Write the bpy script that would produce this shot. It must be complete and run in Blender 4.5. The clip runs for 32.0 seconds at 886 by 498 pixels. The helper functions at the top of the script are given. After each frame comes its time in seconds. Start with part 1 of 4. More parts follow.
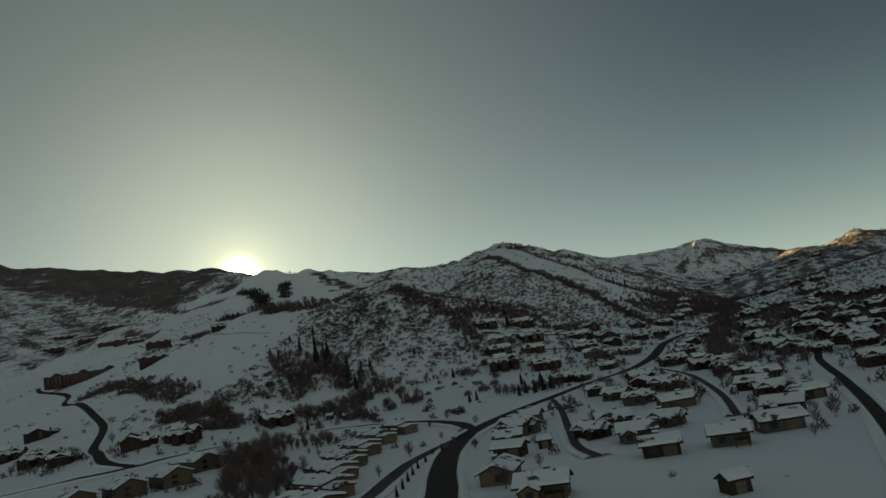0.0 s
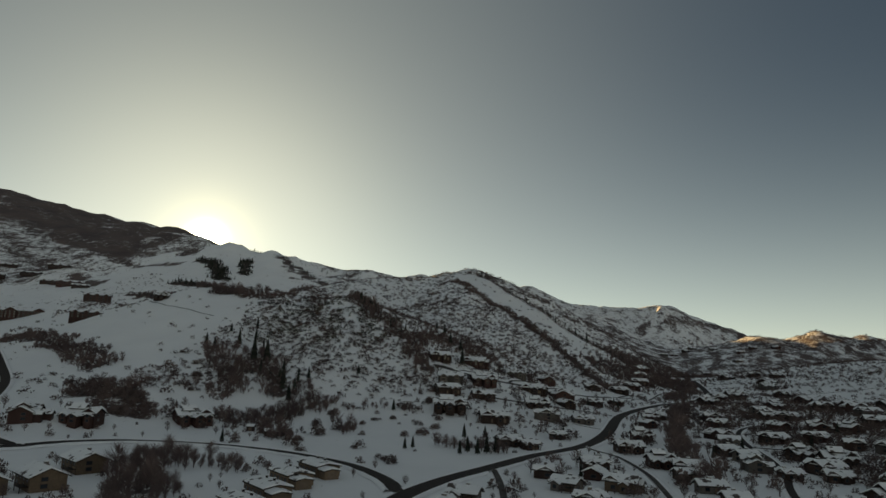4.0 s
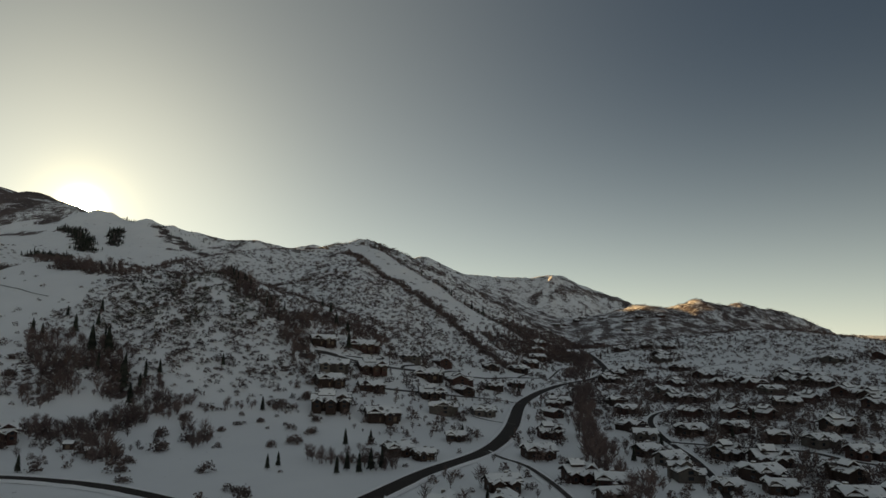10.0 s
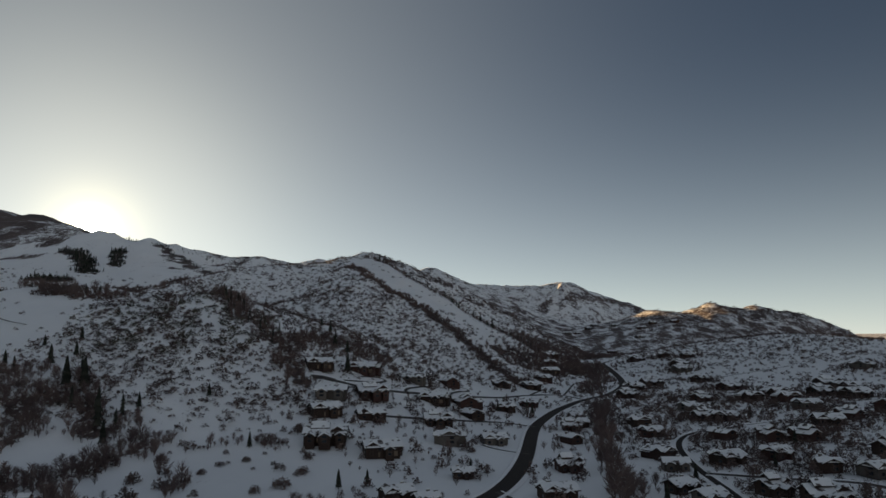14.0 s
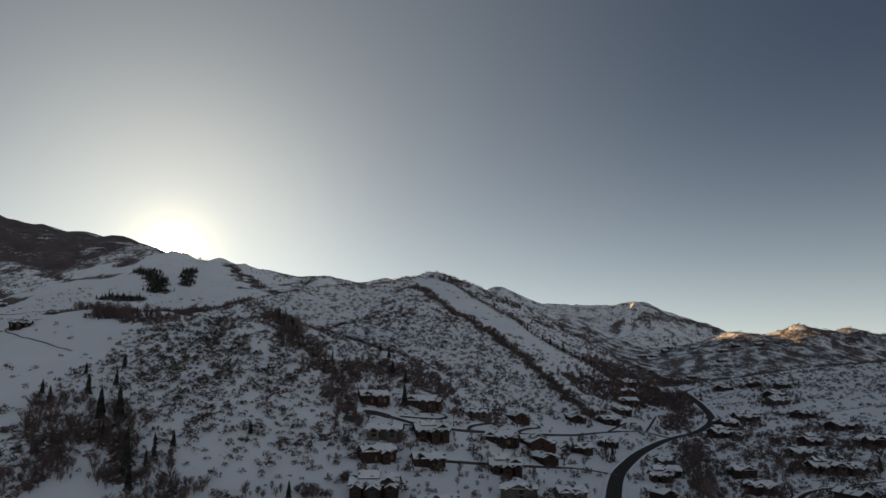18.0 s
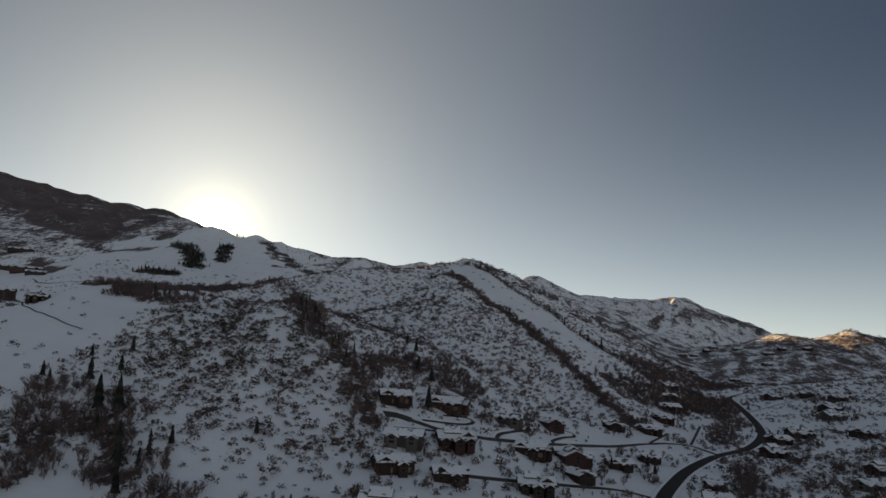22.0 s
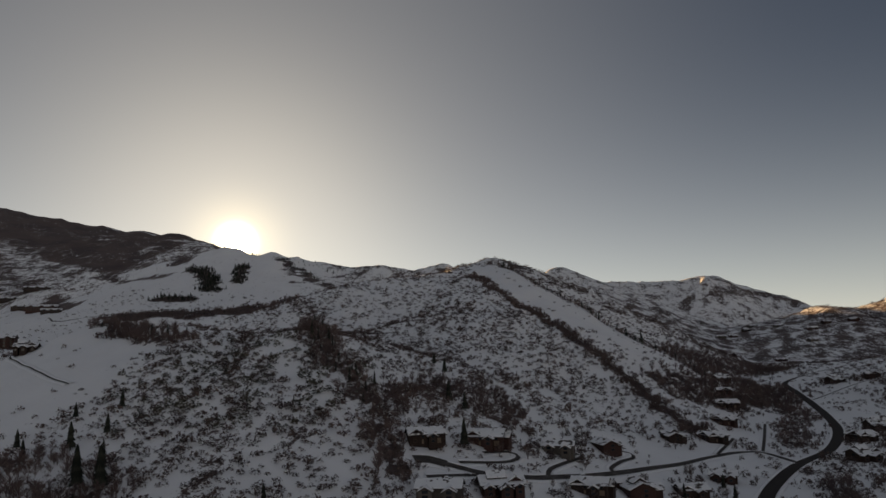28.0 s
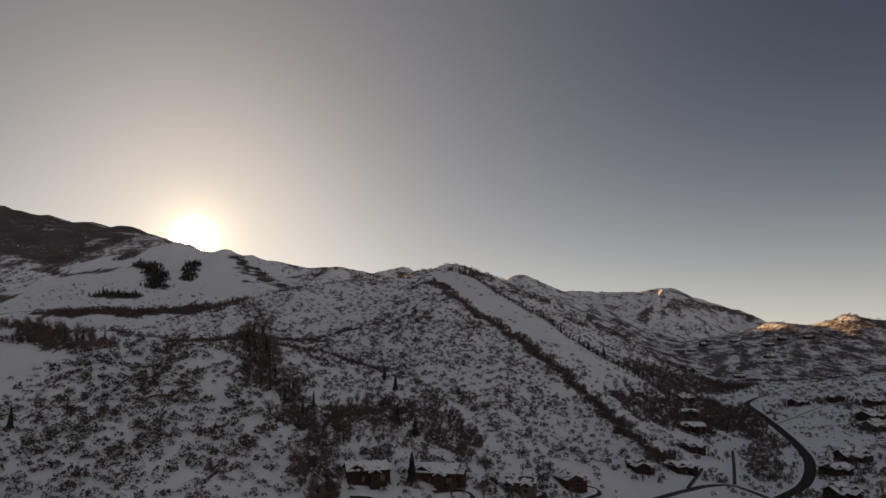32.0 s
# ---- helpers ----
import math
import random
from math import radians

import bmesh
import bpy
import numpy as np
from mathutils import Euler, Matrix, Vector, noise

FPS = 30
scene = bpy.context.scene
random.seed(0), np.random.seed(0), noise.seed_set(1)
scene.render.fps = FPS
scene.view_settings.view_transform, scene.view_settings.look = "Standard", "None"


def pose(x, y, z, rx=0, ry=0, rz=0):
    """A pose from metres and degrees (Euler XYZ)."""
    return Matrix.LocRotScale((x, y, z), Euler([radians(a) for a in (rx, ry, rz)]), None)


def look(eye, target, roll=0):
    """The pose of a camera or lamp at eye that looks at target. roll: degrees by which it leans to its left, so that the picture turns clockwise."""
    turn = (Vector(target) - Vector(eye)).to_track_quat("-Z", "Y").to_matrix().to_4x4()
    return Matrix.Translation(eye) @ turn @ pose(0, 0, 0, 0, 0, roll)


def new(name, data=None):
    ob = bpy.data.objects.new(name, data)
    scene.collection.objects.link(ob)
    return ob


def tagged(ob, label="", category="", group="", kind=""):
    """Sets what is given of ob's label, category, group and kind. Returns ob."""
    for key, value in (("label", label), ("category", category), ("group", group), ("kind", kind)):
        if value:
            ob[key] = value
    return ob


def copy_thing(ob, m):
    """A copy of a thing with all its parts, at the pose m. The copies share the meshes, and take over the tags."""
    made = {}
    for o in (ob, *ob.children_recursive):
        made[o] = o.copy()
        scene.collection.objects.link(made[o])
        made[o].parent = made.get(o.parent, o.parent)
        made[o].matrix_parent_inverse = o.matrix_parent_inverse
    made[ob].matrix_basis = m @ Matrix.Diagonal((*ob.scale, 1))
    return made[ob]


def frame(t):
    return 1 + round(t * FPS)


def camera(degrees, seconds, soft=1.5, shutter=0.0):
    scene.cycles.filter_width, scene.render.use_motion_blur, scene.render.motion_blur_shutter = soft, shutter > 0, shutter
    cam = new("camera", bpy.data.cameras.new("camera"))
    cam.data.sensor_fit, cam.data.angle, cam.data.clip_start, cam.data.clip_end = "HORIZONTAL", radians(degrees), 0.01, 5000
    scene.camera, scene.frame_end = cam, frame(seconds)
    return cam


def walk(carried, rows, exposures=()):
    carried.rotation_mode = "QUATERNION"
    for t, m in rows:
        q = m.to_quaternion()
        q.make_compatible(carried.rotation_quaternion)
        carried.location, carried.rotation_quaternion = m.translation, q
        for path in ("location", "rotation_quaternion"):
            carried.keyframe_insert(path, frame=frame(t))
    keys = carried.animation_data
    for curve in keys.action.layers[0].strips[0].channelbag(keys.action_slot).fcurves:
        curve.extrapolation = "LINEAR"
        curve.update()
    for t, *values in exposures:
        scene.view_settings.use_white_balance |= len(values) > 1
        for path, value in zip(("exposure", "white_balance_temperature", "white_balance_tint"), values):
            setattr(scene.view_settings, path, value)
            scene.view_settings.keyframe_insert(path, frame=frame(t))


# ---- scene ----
LENS = 66.32
cam = camera(LENS, 32.0, soft=1.5)
PATH = [
    (0.0, pose(5.41, -81.26, 27.07, 99.187, 9.725, 11.497)),
    (0.5, pose(5.33, -76.34, 28.89, 98.351, 0.400, 8.966)),
    (1.0, pose(4.90, -71.20, 30.46, 97.960, -2.246, 7.694)),
    (1.5, pose(3.85, -65.47, 31.76, 98.405, -1.193, 8.115)),
    (2.0, pose(2.50, -59.75, 33.29, 99.741, -3.522, 8.126)),
    (2.5, pose(1.91, -55.73, 35.12, 100.366, -0.222, 7.652)),
    (4.5, pose(0.27, -50.10, 42.07, 99.593, -2.626, 6.959)),
    (5.0, pose(-0.13, -45.17, 42.92, 99.461, 0.314, 5.442)),
    (5.5, pose(-0.19, -39.27, 43.57, 100.529, 8.281, 6.066)),
    (6.0, pose(0.00, -34.05, 44.22, 100.864, 4.233, 5.074)),
    (6.5, pose(0.22, -29.16, 44.85, 101.335, 6.336, 5.642)),
    (7.0, pose(0.08, -22.98, 45.68, 101.224, 6.739, 4.313)),
    (7.5, pose(0.06, -16.60, 46.84, 100.341, 9.341, 3.974)),
    (8.0, pose(0.09, -10.25, 47.91, 99.247, 8.279, 2.671)),
    (8.5, pose(0.05, -4.74, 49.29, 98.115, 4.151, 0.623)),
    (9.0, pose(0.00, 0.00, 50.56, 97.234, 0.517, -0.195)),
    (9.5, pose(0.35, 5.01, 51.29, 97.151, -4.345, -1.046)),
    (10.0, pose(0.87, 10.17, 51.50, 97.661, -1.104, -1.647)),
    (10.5, pose(1.58, 14.55, 51.99, 98.298, 1.455, -1.051)),
    (11.0, pose(2.23, 19.43, 52.53, 98.291, 1.710, -1.196)),
    (11.5, pose(2.64, 25.19, 53.09, 98.320, 2.807, -2.393)),
    (12.0, pose(3.08, 30.01, 53.92, 98.299, 5.708, -2.740)),
    (12.5, pose(3.53, 33.00, 55.01, 98.987, -2.025, -1.863)),
    (13.0, pose(3.94, 36.36, 55.96, 98.923, -6.864, -2.899)),
    (13.5, pose(4.56, 40.10, 56.85, 98.731, -1.566, -2.401)),
    (14.0, pose(5.33, 43.42, 57.85, 98.496, 0.526, -0.740)),
    (14.5, pose(5.72, 47.40, 59.10, 97.926, -1.889, -0.446)),
    (16.5, pose(6.91, 71.24, 63.69, 98.529, -6.507, 1.450)),
    (17.0, pose(6.71, 77.31, 64.69, 98.926, -7.649, 2.562)),
    (17.5, pose(6.28, 82.71, 65.70, 99.522, -2.399, 3.131)),
    (18.0, pose(6.42, 88.14, 66.42, 100.060, -0.137, 4.908)),
    (18.5, pose(6.37, 93.08, 67.30, 99.896, -2.504, 5.245)),
    (19.0, pose(6.12, 97.42, 68.50, 99.710, -2.610, 5.124)),
    (19.5, pose(5.91, 101.60, 69.59, 100.364, 0.933, 5.351)),
    (20.0, pose(5.95, 105.82, 70.62, 100.828, 1.714, 6.165)),
    (20.5, pose(5.98, 110.06, 71.72, 100.495, -1.364, 5.795)),
    (21.0, pose(5.84, 114.36, 72.83, 99.960, -2.944, 5.887)),
    (21.5, pose(5.78, 119.05, 74.11, 99.223, -2.986, 6.729)),
    (22.0, pose(5.47, 124.28, 75.17, 98.708, -3.033, 7.694)),
    (22.5, pose(4.83, 130.43, 75.94, 98.510, -4.245, 8.770)),
    (23.0, pose(3.66, 136.80, 76.71, 98.709, -7.961, 11.132)),
    (23.5, pose(2.38, 142.11, 77.60, 99.307, -13.749, 12.573)),
    (24.0, pose(1.59, 146.40, 78.56, 100.281, -7.393, 12.362)),
    (24.5, pose(1.18, 149.96, 79.48, 101.770, 5.303, 13.755)),
    (26.5, pose(-0.84, 163.33, 85.88, 99.395, 2.127, 11.362)),
    (27.0, pose(-1.67, 167.20, 87.24, 98.855, 1.693, 10.915)),
    (27.5, pose(-2.47, 171.26, 88.34, 98.537, 0.893, 10.569)),
    (28.0, pose(-3.04, 175.27, 89.19, 98.573, 1.809, 10.083)),
    (28.5, pose(-3.34, 179.43, 90.04, 98.846, 2.092, 9.840)),
    (29.0, pose(-3.63, 184.03, 91.19, 99.005, 2.696, 9.513)),
    (29.5, pose(-3.98, 189.41, 92.27, 99.090, 2.718, 8.947)),
    (30.0, pose(-4.54, 195.27, 93.23, 99.127, 4.894, 8.589)),
    (30.5, pose(-5.05, 200.87, 94.30, 98.764, 2.828, 7.545)),
    (31.0, pose(-5.65, 206.00, 95.24, 98.813, -1.517, 7.182)),
    (31.5, pose(-5.91, 211.04, 96.25, 98.883, -3.526, 6.367)),
    (32.0, pose(-5.97, 216.05, 97.39, 98.801, 0.234, 6.606)),
]
walk(cam, PATH, [(0.0, 0.32, 7500, -9), (2.0, 0.56, 7600, -6), (6.0, 0.78, 7850, 4), (12.0, 0.69, 7600, 4), (14.0, 0.68, 6850, 8),
                 (24.0, 0.7, 6850, 11), (26.5, 0.48, 7350, 13), (32.0, 0.5, 7850, 20)])

# ---- world and sun ----
SUN_UP, SUN_LEFT = radians(9.2), radians(27.0)
SUN_WAY = Vector((-math.sin(SUN_LEFT) * math.cos(SUN_UP), math.cos(SUN_LEFT) * math.cos(SUN_UP), math.sin(SUN_UP)))
world = bpy.data.worlds.new("sky")
scene.world = world
world.use_nodes = True
wn, wl = world.node_tree.nodes, world.node_tree.links
wn.clear()
sky = wn.new("ShaderNodeTexSky")
sky.sky_type, sky.sun_disc = "NISHITA", False
sky.sun_elevation, sky.sun_rotation = SUN_UP, -SUN_LEFT
sky.altitude, sky.air_density, sky.dust_density, sky.ozone_density = 2100, 1.0, 0.15, 1.25
back = wn.new("ShaderNodeBackground")
back.inputs["Strength"].default_value = 0.0185
# the bright haze round the sun
coord = wn.new("ShaderNodeTexCoord")
dot = wn.new("ShaderNodeVectorMath")
dot.operation = "DOT_PRODUCT"
dot.inputs[1].default_value = SUN_WAY
wl.new(coord.outputs["Generated"], dot.inputs[0])


def haze(power, strength, tint, near=None):
    hold = wn.new("ShaderNodeMath")
    hold.operation, hold.inputs[1].default_value = "MAXIMUM", 0.0
    wl.new(near or dot.outputs["Value"], hold.inputs[0])
    rise = wn.new("ShaderNodeMath")
    rise.operation, rise.inputs[1].default_value = "POWER", power
    wl.new(hold.outputs[0], rise.inputs[0])
    size = wn.new("ShaderNodeMath")
    size.operation, size.inputs[1].default_value = "MULTIPLY", strength
    wl.new(rise.outputs[0], size.inputs[0])
    glow = wn.new("ShaderNodeBackground")
    glow.inputs["Color"].default_value = (*tint, 1)
    wl.new(size.outputs[0], glow.inputs["Strength"])
    return glow


# pale haze low over the horizon
split = wn.new("ShaderNodeSeparateXYZ")
wl.new(coord.outputs["Generated"], split.inputs[0])
flat = wn.new("ShaderNodeMath")
flat.operation, flat.inputs[0].default_value = "SUBTRACT", 1.0
wl.new(split.outputs["Z"], flat.inputs[1])
low = wn.new("ShaderNodeMath")
low.operation, low.inputs[1].default_value = "POWER", 7.0
wl.new(flat.outputs[0], low.inputs[0])
thick = wn.new("ShaderNodeMath")
thick.operation, thick.inputs[1].default_value = "MULTIPLY", 0.38
wl.new(low.outputs[0], thick.inputs[0])
belt = wn.new("ShaderNodeBackground")
belt.inputs["Color"].default_value = (0.88, 0.97, 1.0, 1)
# extra glow added towards the zenith, mostly above the view, to brighten the snow
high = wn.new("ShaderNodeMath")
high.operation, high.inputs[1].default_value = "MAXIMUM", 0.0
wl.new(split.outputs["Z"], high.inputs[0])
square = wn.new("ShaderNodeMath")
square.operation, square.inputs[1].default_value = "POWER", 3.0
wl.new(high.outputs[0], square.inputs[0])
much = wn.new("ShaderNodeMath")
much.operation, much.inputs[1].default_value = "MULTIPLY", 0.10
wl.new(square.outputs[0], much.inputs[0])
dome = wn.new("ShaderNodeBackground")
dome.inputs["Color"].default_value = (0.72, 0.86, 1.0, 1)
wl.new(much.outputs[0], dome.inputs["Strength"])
wl.new(thick.outputs[0], belt.inputs["Strength"])
deep = wn.new("ShaderNodeMix")
deep.data_type, deep.blend_type = "RGBA", "MULTIPLY"
deep.inputs[0].default_value, deep.inputs[7].default_value = 1.0, (0.96, 0.99, 1.12, 1)
wl.new(sky.outputs[0], deep.inputs[6])
wl.new(deep.outputs[2], back.inputs["Color"])
# rosy glow facing the low sun, added behind the camera to brighten the slopes
facing = wn.new("ShaderNodeMath")
facing.operation, facing.inputs[1].default_value = "MULTIPLY", -1.0
wl.new(dot.outputs["Value"], facing.inputs[0])
total = back.outputs[0]
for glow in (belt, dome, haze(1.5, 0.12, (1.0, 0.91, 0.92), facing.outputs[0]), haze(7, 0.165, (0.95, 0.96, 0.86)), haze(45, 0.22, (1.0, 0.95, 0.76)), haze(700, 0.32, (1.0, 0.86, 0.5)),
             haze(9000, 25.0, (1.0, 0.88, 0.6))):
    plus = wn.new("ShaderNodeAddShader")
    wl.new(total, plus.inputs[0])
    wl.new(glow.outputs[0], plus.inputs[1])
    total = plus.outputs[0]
wo = wn.new("ShaderNodeOutputWorld")
wl.new(total, wo.inputs["Surface"])
lamp = bpy.data.lights.new("sun", "SUN")
lamp.energy, lamp.angle, lamp.color = 5.0, radians(0.5), (1.0, 0.64, 0.3)
sun = new("sun", lamp)
sun.matrix_world = look(SUN_WAY * 3000, (0, 0, 0))


# ---- materials ----
def material(name, rough=0.8, spec=0.3):
    m = bpy.data.materials.new(name)
    m.use_nodes = True
    nodes, links = m.node_tree.nodes, m.node_tree.links
    b = nodes["Principled BSDF"]
    b.inputs["Roughness"].default_value = rough
    b.inputs["Specular IOR Level"].default_value = spec
    return m, nodes, links, b


def noise_at(nodes, links, scale, detail=4.0, rough=0.6, space="Position", stretch=1.0):
    geo = nodes.new("ShaderNodeNewGeometry") if space == "Position" else nodes.new("ShaderNodeTexCoord")
    tex = nodes.new("ShaderNodeTexNoise")
    tex.inputs["Scale"].default_value, tex.inputs["Detail"].default_value, tex.inputs["Roughness"].default_value = scale, detail, rough
    if stretch != 1.0:
        longer = nodes.new("ShaderNodeMapping")
        longer.inputs["Scale"].default_value = (1.0, 1.0 / stretch, 1.0)
        links.new(geo.outputs[space], longer.inputs["Vector"])
        links.new(longer.outputs[0], tex.inputs["Vector"])
    else:
        links.new(geo.outputs[space], tex.inputs["Vector"])
    return tex.outputs["Fac"]


def ramp(nodes, links, fac, stops):
    r = nodes.new("ShaderNodeValToRGB")
    while len(r.color_ramp.elements) < len(stops):
        r.color_ramp.elements.new(0.5)
    for e, (at, c) in zip(r.color_ramp.elements, stops):
        e.position, e.color = at, (*c, 1) if len(c) == 3 else c
    links.new(fac, r.inputs[0])
    return r.outputs[0]


def mixed(nodes, links, fac, a, b, mode="MIX"):
    n = nodes.new("ShaderNodeMix")
    n.data_type, n.blend_type = "RGBA", mode
    if isinstance(fac, float):
        n.inputs[0].default_value = fac
    else:
        links.new(fac, n.inputs[0])
    for k, v in ((6, a), (7, b)):
        if isinstance(v, tuple):
            n.inputs[k].default_value = (*v, 1)
        else:
            links.new(v, n.inputs[k])
    return n.outputs[2]


def bumped(nodes, links, b, fac, strength, distance):
    n = nodes.new("ShaderNodeBump")
    n.inputs["Strength"].default_value, n.inputs["Distance"].default_value = strength, distance
    links.new(fac, n.inputs["Height"])
    links.new(n.outputs[0], b.inputs["Normal"])


def plain(name, tint, dark, scale, rough=0.8, spec=0.3, relief=0.0, vary=True):
    """A two-tone material with grain at the given scale and, from piece to piece, a change of tone."""
    m, nodes, links, b = material(name, rough, spec)
    c = ramp(nodes, links, noise_at(nodes, links, scale), [(0.3, dark), (0.7, tint)])
    c2 = noise_at(nodes, links, scale * 0.13, 2.0)
    c = mixed(nodes, links, ramp(nodes, links, c2, [(0.35, (0, 0, 0)), (0.65, (0.5, 0.5, 0.5))]), c, dark)
    if vary:
        info = nodes.new("ShaderNodeObjectInfo")
        v = ramp(nodes, links, info.outputs["Random"], [(0.0, (0.7, 0.7, 0.7)), (1.0, (1.15, 1.12, 1.1))])
        c = mixed(nodes, links, 1.0, c, v, "MULTIPLY")
    links.new(c, b.inputs["Base Color"])
    if relief:
        bumped(nodes, links, b, noise_at(nodes, links, scale * 2), 0.6, relief)
    return m


# snow with low scrub, litter and forest showing through where the cover map says so
SNOW, nodes, links, b = material("snow_ground", 0.75, 0.25)
fine = noise_at(nodes, links, 0.35, 6.0, 0.65)
snow_tone = ramp(nodes, links, noise_at(nodes, links, 0.02, 5.0), [(0.3, (0.88, 0.89, 0.90)), (0.7, (0.94, 0.95, 0.955))])
cover_map = nodes.new("ShaderNodeAttribute")
cover_map.attribute_name = "scrub_cover"
mottle = mixed(nodes, links, 0.5, noise_at(nodes, links, 0.07, 6.0, 0.72, stretch=2.6), noise_at(nodes, links, 0.3, 5.0, 0.75, stretch=1.6))
diff = nodes.new("ShaderNodeMath")
diff.operation = "ADD"
links.new(cover_map.outputs["Fac"], diff.inputs[0])
spread_out = nodes.new("ShaderNodeMath")
spread_out.operation, spread_out.inputs[1].default_value, spread_out.inputs[2].default_value = "MULTIPLY_ADD", 2.7, -0.85
links.new(mottle, spread_out.inputs[0])
links.new(spread_out.outputs[0], diff.inputs[1])
veg = ramp(nodes, links, diff.outputs[0], [(0.0, (0, 0, 0)), (0.85, (0, 0, 0)), (0.93, (1, 1, 1))])
scrub_tone = ramp(nodes, links, noise_at(nodes, links, 0.011, 4.0), [(0.35, (0.085, 0.064, 0.062)), (0.65, (0.14, 0.102, 0.092))])
links.new(mixed(nodes, links, veg, snow_tone, scrub_tone), b.inputs["Base Color"])
bumped(nodes, links, b, fine, 0.5, 0.5)

ROOF_SNOW, nodes, links, b = material("roof_snow", 0.7, 0.25)
links.new(ramp(nodes, links, noise_at(nodes, links, 0.4, 4.0), [(0.3, (0.87, 0.88, 0.89)), (0.7, (0.93, 0.94, 0.945))]), b.inputs["Base Color"])
bumped(nodes, links, b, noise_at(nodes, links, 1.5), 0.4, 0.1)
SHINGLE_SNOW, nodes, links, b = material("wind_swept_roof_snow", 0.7, 0.25)
clean = ramp(nodes, links, noise_at(nodes, links, 0.4, 4.0), [(0.3, (0.87, 0.88, 0.89)), (0.7, (0.93, 0.94, 0.945))])
bare = ramp(nodes, links, noise_at(nodes, links, 0.28, 3.0, 0.55), [(0.58, (0, 0, 0)), (0.64, (1, 1, 1))])
links.new(mixed(nodes, links, bare, clean, (0.085, 0.068, 0.06)), b.inputs["Base Color"])
bumped(nodes, links, b, noise_at(nodes, links, 1.5), 0.4, 0.1)
ASPHALT, nodes, links, b = material("wet_asphalt", 0.85, 0.12)
tar = ramp(nodes, links, noise_at(nodes, links, 1.2, 5.0), [(0.35, (0.03, 0.025, 0.024)), (0.7, (0.052, 0.043, 0.04))])
slush = ramp(nodes, links, noise_at(nodes, links, 0.12, 4.0), [(0.6, (0, 0, 0)), (0.8, (0.2, 0.2, 0.2))])
links.new(mixed(nodes, links, slush, tar, (0.11, 0.105, 0.1)), b.inputs["Base Color"])
bumped(nodes, links, b, noise_at(nodes, links, 6.0), 0.3, 0.02)
PACKED, nodes, links, b = material("packed_snow_road", 0.85, 0.12)
dirt = ramp(nodes, links, noise_at(nodes, links, 0.25, 5.0), [(0.35, (0.055, 0.048, 0.045)), (0.62, (0.1, 0.09, 0.085)), (0.8, (0.28, 0.28, 0.29))])
links.new(dirt, b.inputs["Base Color"])
WALLS = {
    "dark brown": plain("dark_brown_timber", (0.066, 0.04, 0.03), (0.036, 0.023, 0.019), 1.5),
    "red brown": plain("red_brown_timber", (0.085, 0.042, 0.034), (0.05, 0.026, 0.022), 1.5),
    "tan": plain("tan_stucco", (0.23, 0.165, 0.11), (0.15, 0.11, 0.075), 1.0),
    "grey": plain("grey_board", (0.17, 0.15, 0.13), (0.10, 0.09, 0.08), 1.5),
}
FASCIA = plain("dark_fascia", (0.05, 0.035, 0.028), (0.03, 0.022, 0.018), 2.0)
STONE = plain("chimney_stone", (0.26, 0.22, 0.19), (0.15, 0.13, 0.11), 3.0, relief=0.05)
FRAME = plain("window_trim", (0.12, 0.085, 0.065), (0.08, 0.055, 0.045), 2.0)
DOOR = plain("garage_door_paint", (0.24, 0.18, 0.13), (0.16, 0.12, 0.09), 1.0)
GLASS, nodes, links, b = material("window_glass", 0.06, 0.6)
b.inputs["Base Color"].default_value = (0.02, 0.024, 0.03, 1)


def foliage(name, low, high, rough=0.9):
    m, nodes, links, b = material(name, rough, 0.1)
    geo = nodes.new("ShaderNodeNewGeometry")
    c = ramp(nodes, links, geo.outputs["Random Per Island"], [(0.0, low), (1.0, high)])
    patch = ramp(nodes, links, noise_at(nodes, links, 0.03, 3.0), [(0.35, (0.75, 0.75, 0.75)), (0.65, (1.2, 1.15, 1.1))])
    links.new(mixed(nodes, links, 1.0, c, patch, "MULTIPLY"), b.inputs["Base Color"])
    return m


SCRUB = foliage("bare_oak_twigs", (0.078, 0.06, 0.058), (0.19, 0.145, 0.132))
SCRUB_FROST = foliage("sage_green_scrub", (0.06, 0.058, 0.045), (0.19, 0.18, 0.15))
WILLOW = foliage("bare_willow_stems", (0.115, 0.086, 0.084), (0.235, 0.182, 0.172))
NEEDLES = foliage("spruce_needles", (0.026, 0.03, 0.025), (0.07, 0.075, 0.06))
BARK = plain("bark", (0.09, 0.065, 0.05), (0.05, 0.038, 0.03), 4.0)


# ---- shape of the land ----
# crest lines of the hills: x, y, height
HILL = ((-380, 1150, 176), (-331, 1200, 199), (-266, 1250, 213), (-209, 1320, 222), (-173, 1400, 242), (-135, 1430, 256),
        (-99, 1440, 249), (-24, 1430, 215), (64, 1410, 167), (148, 1390, 122), (215, 1360, 77), (297, 1330, 37))
FACE = ((-135, 1430, 250), (-110, 1000, 150), (-85, 640, 58), (-68, 515, 36), (-50, 430, 20))
BAND = ((-135, 1430, 250), (-16, 957, 112), (55, 772, 44), (75, 640, 14))
SHOULDER = ((-700, 840, 108), (-461, 712, 102), (-338, 650, 116), (-250, 618, 112), (-192, 612, 105), (-170, 680, 104))
